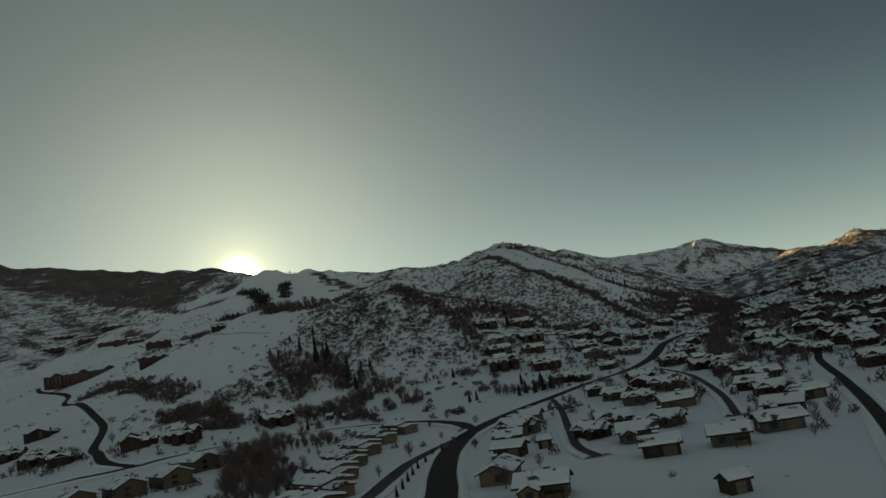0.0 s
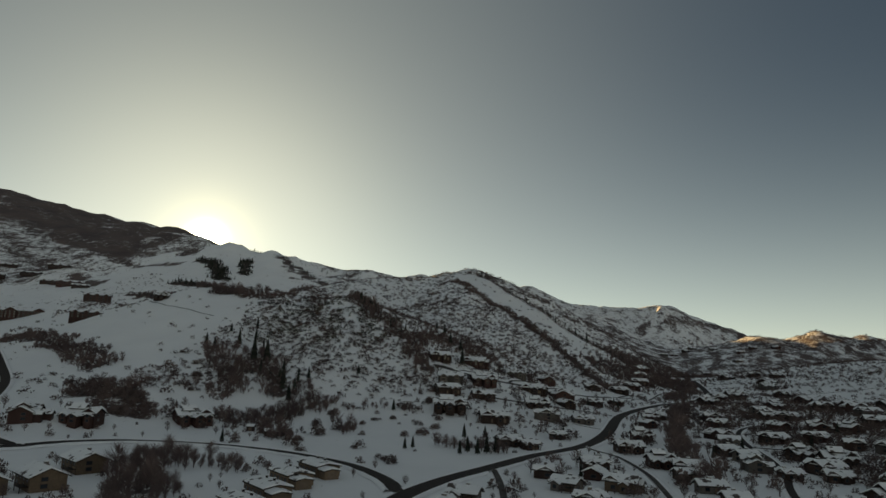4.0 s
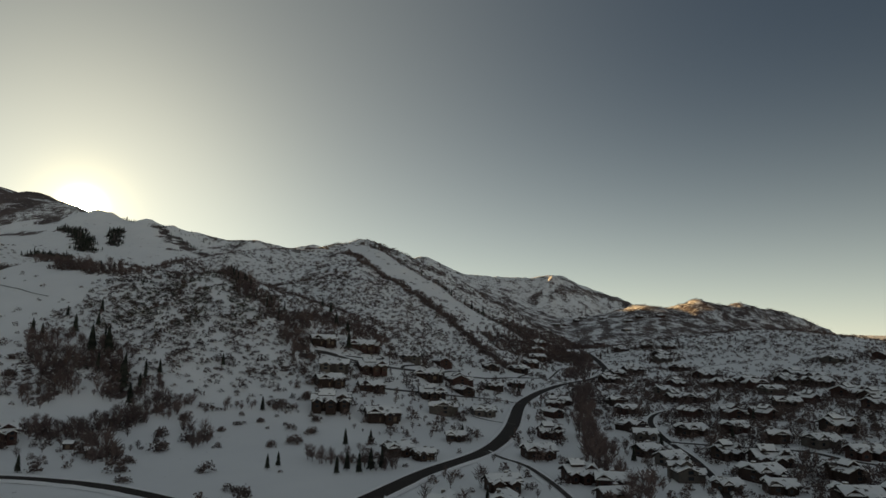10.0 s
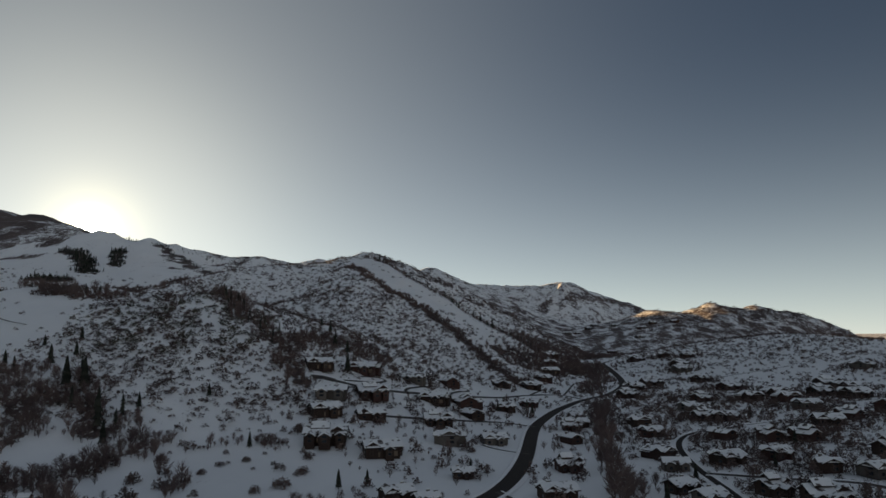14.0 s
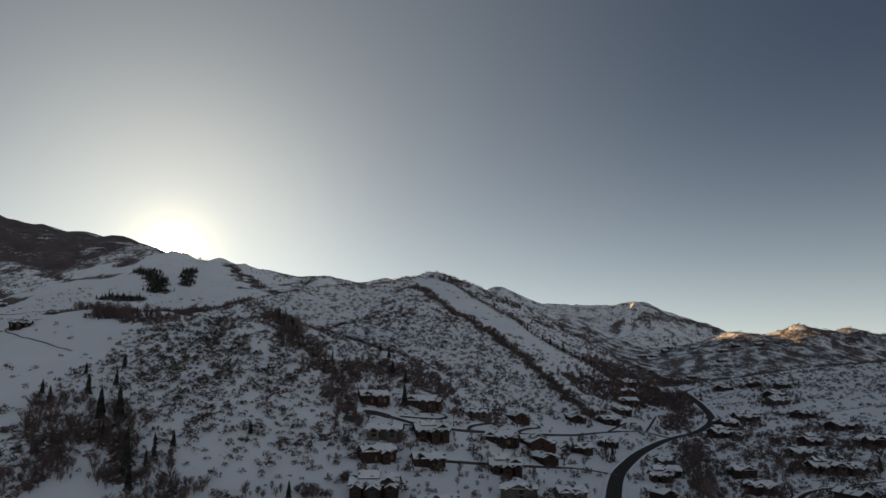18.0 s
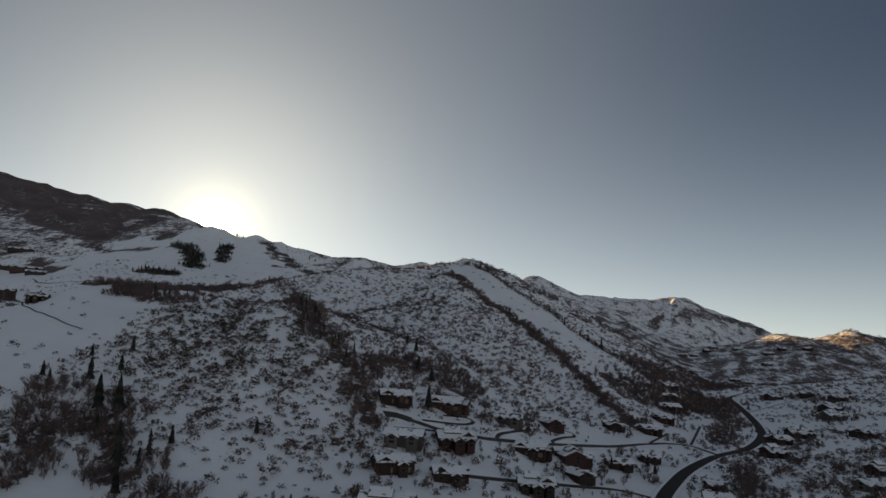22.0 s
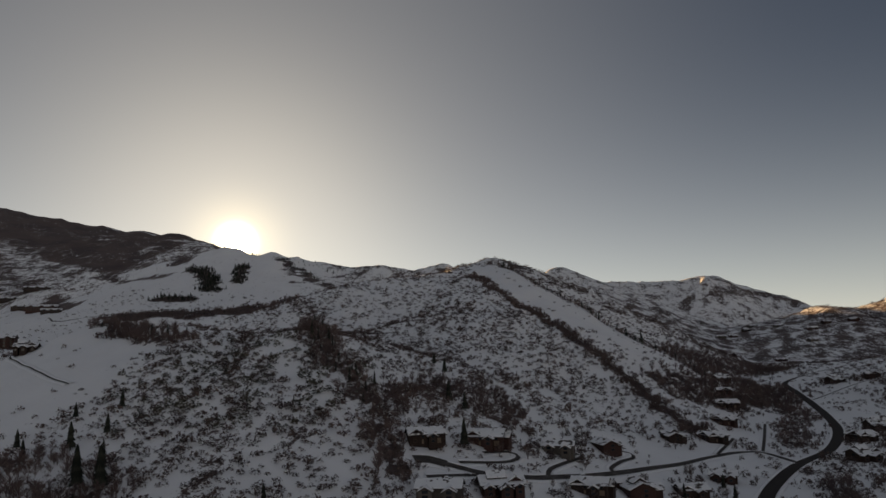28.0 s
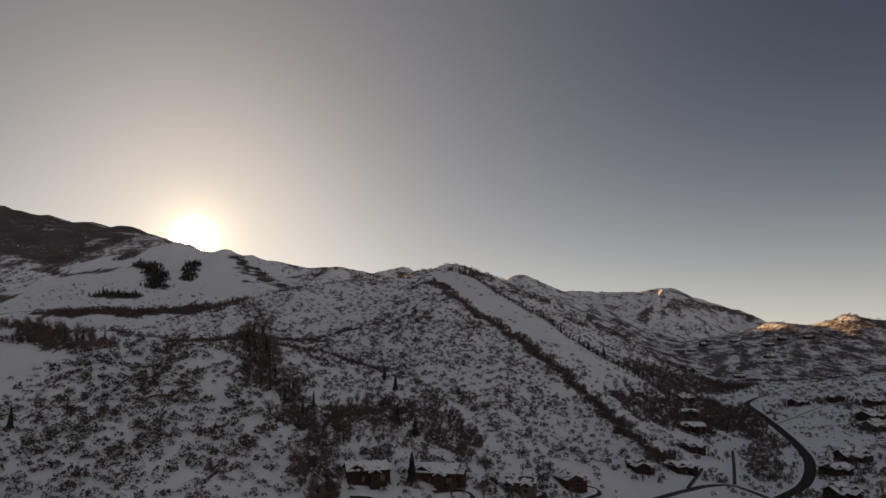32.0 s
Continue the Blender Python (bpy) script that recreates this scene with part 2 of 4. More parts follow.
KNOB = ((-1700, 1450, 150), (-1382, 1600, 190), (-1289, 1700, 290), (-1160, 1850, 335), (-1030, 1950, 384), (-985, 1950, 396), (-939, 1950, 404), (-904, 1950, 396), (-874, 1950, 383),
        (-850, 1950, 372), (-825, 1950, 374), (-800, 1950, 381), (-774, 1950, 369), (-748, 1955, 365), (-719, 1960, 362), (-680, 1970, 353), (-646, 2000, 350), (-590, 2010, 343), (-530, 2030, 338),
        (-491, 2050, 336), (-415, 2100, 326), (-274, 2200, 340), (-100, 2250, 250))
FAR_LEFT = ((-3100, 2500, 960), (-2900, 2560, 905), (-2790, 2650, 874), (-2715, 2690, 858), (-2643, 2700, 818), (-2571, 2700, 789), (-2507, 2700, 787), (-2411, 2700, 774), (-2313, 2700, 755), (-2179, 2700, 716), (-2020, 2700, 682),
            (-1930, 2700, 660), (-1892, 2700, 657), (-1838, 2700, 638), (-1774, 2700, 626), (-1720, 2700, 632), (-1650, 2700, 604), (-1615, 2700, 600), (-1585, 2700, 606), (-1535, 2700, 604), (-1496, 2700, 582),
            (-1456, 2700, 553), (-1417, 2700, 530), (-1370, 2700, 480))
BUMP = ((-583, 2900, 426), (-487, 2900, 442), (-365, 2900, 405), (-178, 3000, 326), (-84, 3000, 396), (-8, 3000, 416), (50, 3000, 388), (73, 3000, 366), (125, 3000, 310))
# first point: unseen run behind HILL, added to keep the valley shaded
PEAK = ((-500, 4000, 400), (83, 3999, 435), (162, 3999, 439), (325, 3999, 437), (496, 3999, 427), (628, 3999, 425), (686, 3999, 439), (744, 3999, 444), (785, 3999, 449), (839, 3999, 429), (918, 3976, 391), (1000, 3941, 356), (1065, 3860, 321), (1167, 3685, 248), (1267, 3476, 182))
LIT = ((708, 2500, 160), (777, 2400, 182), (836, 2250, 184), (890, 2200, 189), (938, 2200, 196), (1006, 2150, 186), (1087, 2100, 166), (1145, 2050, 135),
       (1198, 2000, 97), (1275, 1950, 57), (1445, 1900, 0))
# unseen ridge behind HILL, added to keep the sun off the right-hand slope
SHADE_RIDGE = ((-330, 2300, 338), (-200, 2320, 332), (-85, 2334, 318), (60, 2400, 285), (160, 2450, 250))
TIP = ((788, 3993, 443), (753, 3895, 427), (711, 3778, 399))
NEAR_RIGHT = ((435, 1500, 46), (492, 1350, 59), (539, 1200, 76), (542, 1050, 79), (553, 950, 70), (556, 850, 55), (580, 750, 40), (640, 600, 24))
# slope away from the crest, extra drop beside the crest and its reach, rounding of the top
RIDGES = ((HILL, 0.34, 0, 100, 40, 1), (FACE, 0.4, 0, 100, 50, 1), (BAND, 0.5, 0, 100, 40, 1), (SHOULDER, 0.42, 0, 50, 30), (KNOB, 0.33, 40, 150, 8), (FAR_LEFT, 0.42, 0, 200, 12),
          (SHADE_RIDGE, 0.4, 0, 100, 25), (BUMP, 0.45, 0, 100, 25), (PEAK, 0.3, 0, 150, 40, 1), (TIP, 0.55, 0, 50, 8), (LIT, 0.15, 6, 260, 40, 1), (NEAR_RIGHT, 0.2, 0, 100, 60))


def ridge(x, y, line, slope, extra, reach, rounding, nearest=0):
    best, weights = np.full(x.shape, -1e4), 0
    for (ax, ay, az), (bx, by, bz) in zip(line, line[1:]):
        dx, dy = bx - ax, by - ay
        f = np.clip(((x - ax) * dx + (y - ay) * dy) / (dx * dx + dy * dy), 0, 1)
        far = np.hypot(x - ax - f * dx, y - ay - f * dy)
        d = np.sqrt(far * far + rounding * rounding) - rounding
        z = az + f * (bz - az) - slope * d - extra * (1 - np.exp(-d / reach))
        if nearest:
            w = np.hypot(dx, dy) / (far + 4) ** 4
            best, weights = np.where(weights == 0, 0, best) + w * z, weights + w
        else:
            best = np.maximum(best, z)
    return best / weights if nearest else best


def valley(x, y):
    up = np.maximum(y - 150, 0)
    z = -1 + 0.031 * up
    z = z + 0.085 * np.maximum(x - 110, 0) * np.clip((900 - y) / 500, 0, 1) * np.clip((y - 150) / 200, 0, 1)
    field = 6 + 0.06 * (x + 211) + 0.175 * (y - 230) - 0.42 * np.maximum(x + 225, 0)
    return np.logaddexp(z / 5, np.minimum(field, 112) / 5) * 5


def waves(x, y, seed):
    r = np.random.RandomState(seed)
    z = np.zeros(x.shape)
    for n in range(9):
        a, length = r.uniform(0, 6.283), r.uniform(0.6, 1.6)
        z += np.sin((x * np.cos(a) + y * np.sin(a)) * 6.283 / length + r.uniform(0, 6.283)) / 3
    return z


def height(x, y):
    x, y = np.asarray(x, float), np.asarray(y, float)
    total = np.exp(np.minimum(valley(x, y), 900) / 6)
    for made in RIDGES:
        total = total + np.exp(np.clip(ridge(x, y, *made), -300, 950) / 6)
    z = 6 * np.log(total)
    above = np.clip((z - 35 - 0.03 * np.maximum(y - 150, 0)) / 60, 0, 1)
    lit = np.clip((x - 650) / 120, 0, 1) * np.clip((1300 - x) / 100, 0, 1) * np.clip((y - 1900) / 100, 0, 1) * np.clip((2600 - y) / 100, 0, 1)
    z = z + lit * (2.6 * waves(x / 50, y / 260, 5) + 7.0 * waves(x / 130, y / 520, 8))
    summit = np.clip((x - 640) / 60, 0, 1) * np.clip((850 - x) / 40, 0, 1) * np.clip((y - 3700) / 100, 0, 1) * np.clip((4030 - y) / 60, 0, 1)
    z = z + summit * 6.0 * waves(x / 120, y / 520, 9)
    hills = np.clip((y - 1650) / 300, 0, 1) * above
    z = z + hills * (3.6 * waves(x / 190, y / 560, 6) + 1.4 * waves(x / 60, y / 170, 7))
    return z - 1 + above * (2.2 * waves(x / 130, y / 130, 3) + 1.0 * waves(x / 45, y / 45, 4))


# ---- ground ----
MAIN_ROAD = ((30, -400), (0, -200), (-18, -60), (-24, 20), (-30, 66), (-36, 97), (-41, 135), (-40, 170), (-30, 204), (-13, 240), (4, 275), (30, 318), (48, 377), (66, 470), (82, 524), (103, 578),
             (133, 632), (166, 676), (198, 750), (219, 830), (233, 905), (243, 975), (262, 1090), (290, 1150), (330, 1185), (380, 1200))
WEST_ROAD = ((-42, 182), (-50, 200), (-66, 221), (-84, 235), (-112, 249), (-148, 256), (-180, 249), (-199, 231), (-211, 209), (-231, 190), (-280, 180), (-360, 200))
LEFT_ROAD = ((-208, 214), (-229, 220), (-262, 256), (-281, 277), (-330, 350), (-388, 414), (-490, 516), (-546, 570), (-575, 612), (-637, 668), (-733, 745), (-771, 810))
RIGHT_ROAD = ((-20, -250), (15, -90), (40, 0), (65, 84), (83, 154), (97, 220), (108, 258), (116, 300), (121, 354), (131, 402), (146, 430), (168, 440), (215, 450))
LOCAL_ROAD = ((29, 316), (36, 300), (43, 287), (49, 250), (50, 217), (48, 164), (43, 122))
LOWER_LOOP = ((69, 483), (49, 489), (22, 472), (-1, 455), (-22, 441), (-40, 436))
UPPER_LOOP = ((134, 634), (122, 668), (104, 660), (81, 632), (60, 605), (40, 577), (11, 531), (-13, 502), (-24, 493), (-40, 485), (-52, 484), (-60, 484))
EAST_ROAD = ((121, 340), (144, 321), (166, 306), (176, 284), (200, 260))
CONDO_DRIVE = ((-52, 60), (-50, 77), (-51, 99), (-51, 124), (-46, 152), (-40, 168))
COURT = ((-13, 238), (-8, 200), (-4, 147), (-1, 108), (4, 89))
DRIVEWAYS = (((-44, 506), (-33, 517), (-28, 515), (-31, 506), (-39, 498), (-53, 489)), ((-14, 503), (-13, 513), (-6, 530), (1, 546), (3, 554), (-4, 551)), ((18, 543), (17, 549), (24, 571), (32, 588), (31, 596), (24, 592)),
             ((89, 646), (104, 684), (113, 708)), ((123, 672), (139, 727), (158, 795)), ((-64, 469), (-54, 475), (-43, 482)), ((53, 392), (38, 402), (30, 412)), ((221, 790), (262, 770), (330, 790), (400, 800)), ((236, 930), (300, 985), (340, 1000)))
CABIN_TRACK = ((-380, 590), (-369, 578), (-335, 554), (-304, 531), (-275, 516))
VILLAGE_LANE = ((-1040, 1400), (-966, 1345), (-935, 1363), (-887, 1398), (-823, 1413), (-763, 1440))
TURNING_PLACE = ((-58, 484), (-66, 484), (-72, 481))
ROADS = ((MAIN_ROAD, 7.4, ASPHALT), (WEST_ROAD, 5.6, ASPHALT), (LEFT_ROAD, 5.6, ASPHALT), (RIGHT_ROAD, 3.0, ASPHALT), (LOCAL_ROAD, 2.2, PACKED),
         (LOWER_LOOP, 3.6, PACKED), (UPPER_LOOP, 4.0, PACKED), (EAST_ROAD, 3.2, PACKED), (CONDO_DRIVE, 4.4, PACKED), (COURT, 2.4, PACKED), *((line, 2.1, PACKED) for line in DRIVEWAYS), (CABIN_TRACK, 1.0, PACKED), (VILLAGE_LANE, 3.4, PACKED), (TURNING_PLACE, 6.5, PACKED))


def smoothed(line, step=6.0):
    """Points along a rounded line through the given ones."""
    p = np.array(line, float)
    p = np.vstack([2 * p[0] - p[1], p, 2 * p[-1] - p[-2]])
    out = []
    for a, b2, c, d in zip(p, p[1:], p[2:], p[3:]):
        n = max(2, int(np.hypot(*(c - b2)) / step))
        for t in np.linspace(0, 1, n, endpoint=False):
            out.append(0.5 * (2 * b2 + (c - a) * t + (2 * a - 5 * b2 + 4 * c - d) * t * t + (3 * b2 - a - 3 * c + d) * t ** 3))
    return np.array(out + [p[-2]])


def away(x, y, line):
    """The distance of each place from a line."""
    best = np.full(np.shape(x), 1e9)
    for (ax, ay), (bx, by) in zip(line, line[1:]):
        dx, dy = bx - ax, by - ay
        f = np.clip(((x - ax) * dx + (y - ay) * dy) / (dx * dx + dy * dy + 1e-9), 0, 1)
        best = np.minimum(best, np.hypot(x - ax - f * dx, y - ay - f * dy))
    return best


GULLY = ((-230, 760), (-175, 640), (-152, 588), (-135, 565), (-117, 544), (-104, 524), (-91, 497), (-80, 471))
GULLY_TOP = ((-367, 1092), (-325, 1023), (-270, 860), (-230, 760))
CLEAR_STRIP = ((-200, 620), (-186, 588), (-166, 556), (-147, 537), (-128, 524))
SCRUB_BAND = ((-146, 1258), (-99, 1119), (-60, 1040), (-15, 945), (29, 870), (58, 798), (77, 735), (95, 690))
RUN = ((-140, 1330), (-115, 1240), (-70, 1150), (-25, 1085), (20, 1030), (62, 985), (100, 960))
RIDGE_TREES = ((-110, 1380), (-60, 1290), (-15, 1215), (30, 1170), (80, 1110), (125, 1040), (145, 930))
THROAT = ((110, 860), (140, 890), (173, 920), (204, 950), (212, 1000), (200, 1060))
THROAT_UP = ((160, 1151), (200, 1232), (238, 1268), (283, 1323), (340, 1436))
BEND_BRUSH = ((150, 690), (176, 790), (200, 830), (214, 930))
CREEK = ((134, 585), (122, 525), (108, 464), (94, 420), (86, 359), (76, 302), (70, 250), (69, 225))
LEFT_GROVE = ((-196, 430), (-184, 414), (-170, 400), (-155, 385))
WEST_GROVE = ((-226, 434), (-206, 402), (-190, 378), (-192, 364))
LOW_GROVE = ((-172, 330), (-161, 324), (-149, 330), (-145, 352), (-138, 366), (-130, 378))
SHED_GROVE = ((-136, 306), (-128, 296), (-121, 286))
MEADOW_ROW = ((-112, 350), (-99, 330), (-95, 312))
EDGE_ROW = ((-111, 372), (-98, 378), (-86, 386), (-66, 376))
WILLOWS = ((-490, 535), (-440, 505), (-384, 467), (-345, 440), (-300, 398))
OVAL_THICKET = ((-258, 332), (-238, 318), (-214, 302))
MID_ROW = ((-232, 338), (-218, 350), (-206, 362))
QUIET_WOOD = ((-42, 292), (-28, 288), (-12, 281))
ROADSIDE = ((-146, 212), (-138, 185), (-122, 162), (-110, 140), (-100, 118), (-88, 96))
ROAD_ROW = ((-152, 221), (-138, 216), (-128, 219), (-106, 196))
POND_EDGE = ((-122, 98), (-113, 87), (-100, 70), (-84, 58), (-74, 68))
BACK_TREES = ((-338, 640), (-310, 615), (-281, 592), (-250, 585))
PLATEAU_TREES = ((-866, 1382), (-793, 1391), (-721, 1411), (-681, 1462), (-628, 1510), (-600, 1400), (-480, 1250), (-407, 1110))
DARK_GROVES = ((-922, 1762), (-885, 1738), (-850, 1700), (-822, 1655), (-790, 1600))
KNOB_GROVE = ((-822, 1815), (-800, 1765), (-780, 1720), (-768, 1690))
KNOB_STRIP = ((-760, 1925), (-742, 1910), (-686, 1878), (-610, 1813), (-575, 1800))
CREST_COPSE = ((-862, 1942), (-846, 1938), (-826, 1936))
KNOB_TREES = ((-715, 1925), (-660, 1940), (-600, 1914), (-553, 1923))
LOW_DARK = ((-850, 1508), (-795, 1514))
HOUSE_WOODS = ((-92, 540), (-83, 565), (-74, 600), (-58, 617), (-44, 600), (-44, 570))
# brush on the far hills: line, half width, how much
FAR_BRUSH = ((((423, 3094), (500, 3360), (602, 3626)), 40, 0.42), (((289, 3224), (437, 3690)), 45, 0.3), (((197, 3213), (232, 3232)), 30, 0.3), (((860, 3906), (918, 3860), (1037, 3860), (1116, 3743)), 50, 0.45),
             (((736, 3649), (831, 3739), (911, 3768)), 60, 0.4), (((344, 2486), (438, 2524), (530, 2400), (575, 2484)), 60, 0.34), (((608, 2228), (658, 2143), (696, 2047)), 60, 0.3),
             (((685, 2019), (773, 2045), (848, 2074), (912, 2046), (976, 2040), (1060, 2010)), 60, 0.34), (((760, 2380), (840, 2240), (940, 2190), (1010, 2140), (1100, 2080)), 55, 0.22),
             (((337, 1144), (401, 1231), (460, 1330)), 14, 0.45), (((341, 951), (374, 952), (413, 963)), 12, 0.45), (((394, 1120), (442, 1036), (470, 960)), 12, 0.42), (((440, 1500), (600, 1700), (752, 1868)), 26, 0.4),
             (((-1625, 2205), (-1545, 2309), (-1379, 2245), (-1200, 2100), (-1028, 1887)), 40, 0.45), (((-1700, 2000), (-1500, 1930), (-1330, 1850)), 50, 0.4), (((-1500, 1800), (-1300, 1700)), 36, 0.4), (((-1205, 1781), (-1157, 1795), (-989, 1730)), 28, 0.5), (((-1228, 1637), (-1126, 1542), (-1060, 1500)), 32, 0.6),
             (((-718, 1637), (-705, 1747), (-696, 1830)), 6, 0.55), (((-697, 1779), (-649, 1759), (-612, 1779)), 15, 0.6), (((-600, 1900), (-572, 1932), (-540, 1960)), 16, 0.6), (((-750, 1906), (-674, 1826), (-597, 1786), (-520, 1760)), 24, 0.45), (((-640, 1980), (-500, 2020), (-400, 2080)), 25, 0.35), (((-1100, 1860), (-1000, 1930), (-900, 1945)), 12, 0.3))
SNOW_STREAKS = (((-1820, 2690), (-1756, 2650), (-1639, 2667), (-1560, 2690)), ((-1490, 2367), (-1514, 2510), (-1484, 2600)), ((-1344, 2414), (-1420, 2560), (-1470, 2640)), ((-1808, 2626), (-1737, 2501)), ((-2300, 2600), (-2150, 2350)))


def near_line(x, y, line, wide, soft, seed=21, size=30):
    return np.clip((wide * (1 + 0.3 * waves(x / size, y / size, seed)) - away(x, y, line)) / soft, 0, 1)


def thickets(x, y):
    """Closed stands, 0 to 1."""
    c = np.zeros(np.shape(x))
    for line, wide, much in ((GULLY, 12, 0.9), (GULLY_TOP, 16, 0.75), (SCRUB_BAND, 12, 1.15), (THROAT, 42, 0.85), (THROAT_UP, 45, 0.8), (BEND_BRUSH, 16, 0.6), (CREEK, 6, 0.4), (LEFT_GROVE, 12, 0.8), (WEST_GROVE, 9, 0.8),
                             (LOW_GROVE, 10, 0.8), (SHED_GROVE, 6, 0.8), (MEADOW_ROW, 4, 0.7), (EDGE_ROW, 4, 0.7), (WILLOWS, 15, 0.9), (OVAL_THICKET, 19, 1.1), (MID_ROW, 5, 0.8), (QUIET_WOOD, 4, 0.9), (ROADSIDE, 11, 0.6), (ROAD_ROW, 5, 0.5), (POND_EDGE, 2.5, 0.6), (BACK_TREES, 16, 0.8),
                             (PLATEAU_TREES, 30, 0.75), (HOUSE_WOODS, 17, 0.85), (RIDGE_TREES, 9, 0.8), (LOW_DARK, 24, 0.9), (DARK_GROVES, 20, 0.95), (KNOB_GROVE, 15, 0.95), (KNOB_STRIP, 12, 0.8)):
        c = np.maximum(c, much * near_line(x, y, line, wide, 8))
    return c


def scrub(x, y):
    """How much of the ground is under scrub or wood, 0 to 1."""
    z = height(x, y)
    floor = np.maximum(y - 150, 0) * 0.031
    hill = np.clip((z - floor - 9) / 14, 0, 1)
    patch = np.clip(0.5 + 0.34 * waves(x / 45, y / 120, 11) + 0.34 * waves(x / 15, y / 46, 12), 0, 1)
    c = hill * (0.22 + 0.54 * patch) * np.clip((1750 - y) / 250, 0.25, 1)
    # open snow field of the left plateau, and the meadow by the junction
    field = np.clip((-238 - x) / 25, 0, 1) * np.clip((y - 330) / 60, 0, 1) * np.clip((640 + 0.25 * (-300 - x) - y) / 20, 0, 1)
    c = c * (1 - 0.96 * field)
    upper = np.clip((-430 - x) / 60, 0, 1) * np.clip((y - 700) / 60, 0, 1)
    c = c * (1 - 0.8 * upper)
    east = np.clip((x - 330) / 60, 0, 1) * np.clip((y - 700) / 100, 0, 1)
    c = c * (1 - east * np.clip(0.45 - 0.45 * waves(x / 70, y / 35, 16), 0, 0.9))
    for line, wide in ((RUN, 21), (CLEAR_STRIP, 8)):
        c = c * (1 - 0.95 * np.clip((wide - away(x, y, line)) / 6, 0, 1))
    lower = np.clip((1000 - y) / 200, 0, 1)
    slope = np.clip((x - np.interp(y, [p[1] for p in SCRUB_BAND[::-1]], [p[0] for p in SCRUB_BAND[::-1]]) - 8) / 8, 0, 1) * np.clip((np.interp(y, [p[1] for p in RIDGE_TREES[::-1]], [p[0] for p in RIDGE_TREES[::-1]]) - x) / 8, 0, 1)
    c = c * (1 - (0.9 - 0.35 * lower) * slope * np.clip((y - 740) / 60, 0, 1) * np.clip((1380 - y) / 20, 0, 1))
    # brush between the houses up the valley
    c = np.maximum(c, 0.3 * np.clip((x - 140) / 60, 0, 1) * np.clip((y - 560) / 150, 0, 1) * np.clip((2100 - y) / 200, 0, 1) * np.clip(0.45 + 0.5 * waves(x / 55, y / 55, 14), 0, 1))
    town = np.clip((x - 90) / 40, 0, 1) * np.clip((330 - x) / 60, 0, 1) * np.clip((y - 110) / 60, 0, 1) * np.clip((720 - y) / 80, 0, 1)
    c = np.maximum(c, town * np.clip(0.42 + 0.26 * waves(x / 26, y / 26, 15), 0, 1))
    c = np.maximum(c, thickets(x, y))
    far = np.clip((y - 1400) / 300, 0, 1)
    light = far * np.clip(0.29 + 0.08 * waves(x / 110, y / 110, 31) + 0.08 * waves(x / 45, y / 60, 32), 0, 1)
    light = light + 0.15 * np.clip((x - 120) / 80, 0, 1) * np.clip((y - 1200) / 150, 0, 1) * np.clip((2450 - y) / 200, 0, 1) * (1 + 0.6 * waves(x / 60, y / 90, 34))
    knob = np.clip((x + 1180) / 100, 0, 1) * np.clip((-560 - x) / 100, 0, 1) * np.clip((2000 - y) / 100, 0, 1)
    light = light * (1 - 0.75 * knob)
    for line, wide, much in FAR_BRUSH:
        light = np.maximum(light, (much + 0.12) * near_line(x, y, line, wide, 18, 22, 70))
    light = np.maximum(light, np.clip((-1150 - x) / 150, 0, 1) * np.clip((y - 1450) / 150, 0, 1) * (0.38 + 0.16 * waves(x / 120, y / 100, 36)))
    left = np.clip((-1330 - x) / 120, 0, 1) * np.clip((y - 2050 + 0.25 * (x + 1400)) / 100, 0, 1) * (0.66 + 0.1 * waves(x / 90, y / 160, 33))
    for line in SNOW_STREAKS:
        left = left * (1 - 0.85 * near_line(x, y, line, 16, 14, 23, 80))
    return np.clip(np.maximum(np.maximum(c, light), left), 0, 1)


def steps(*runs):
    out = [runs[0][0]]
    for a, b2, s in runs:
        out += list(np.linspace(a, b2, max(2, int(round((b2 - a) / s)) + 1))[1:])
    return np.array(out)


gx = steps((-5200, -3000, 220), (-3000, -1500, 40), (-1500, -500, 14), (-500, 420, 4.5), (420, 1500, 14), (1500, 3200, 40), (3200, 5200, 200))
gy = steps((-5000, -400, 400), (-400, 0, 25), (0, 900, 4.5), (900, 1600, 8), (1600, 3600, 20), (3600, 4300, 35), (4300, 5200, 100))
GX, GY = np.meshgrid(gx, gy)
GZ = height(GX, GY)
nx, ny = len(gx), len(gy)
corner = (np.arange(ny - 1)[:, None] * nx + np.arange(nx - 1)).ravel()


def mesh_from(name, verts, faces, mats=()):
    """A mesh from an array of places and an array of equal faces."""
    me = bpy.data.meshes.new(name)
    n, k = faces.shape
    me.vertices.add(len(verts))
    me.vertices.foreach_set("co", np.ascontiguousarray(verts, dtype=np.float32).ravel())
    me.loops.add(n * k)
    me.loops.foreach_set("vertex_index", np.ascontiguousarray(faces, dtype=np.int32).ravel())
    me.polygons.add(n)
    me.polygons.foreach_set("loop_start", np.arange(n, dtype=np.int32) * k)
    for m in mats:
        me.materials.append(m)
    me.update(calc_edges=True)
    return me


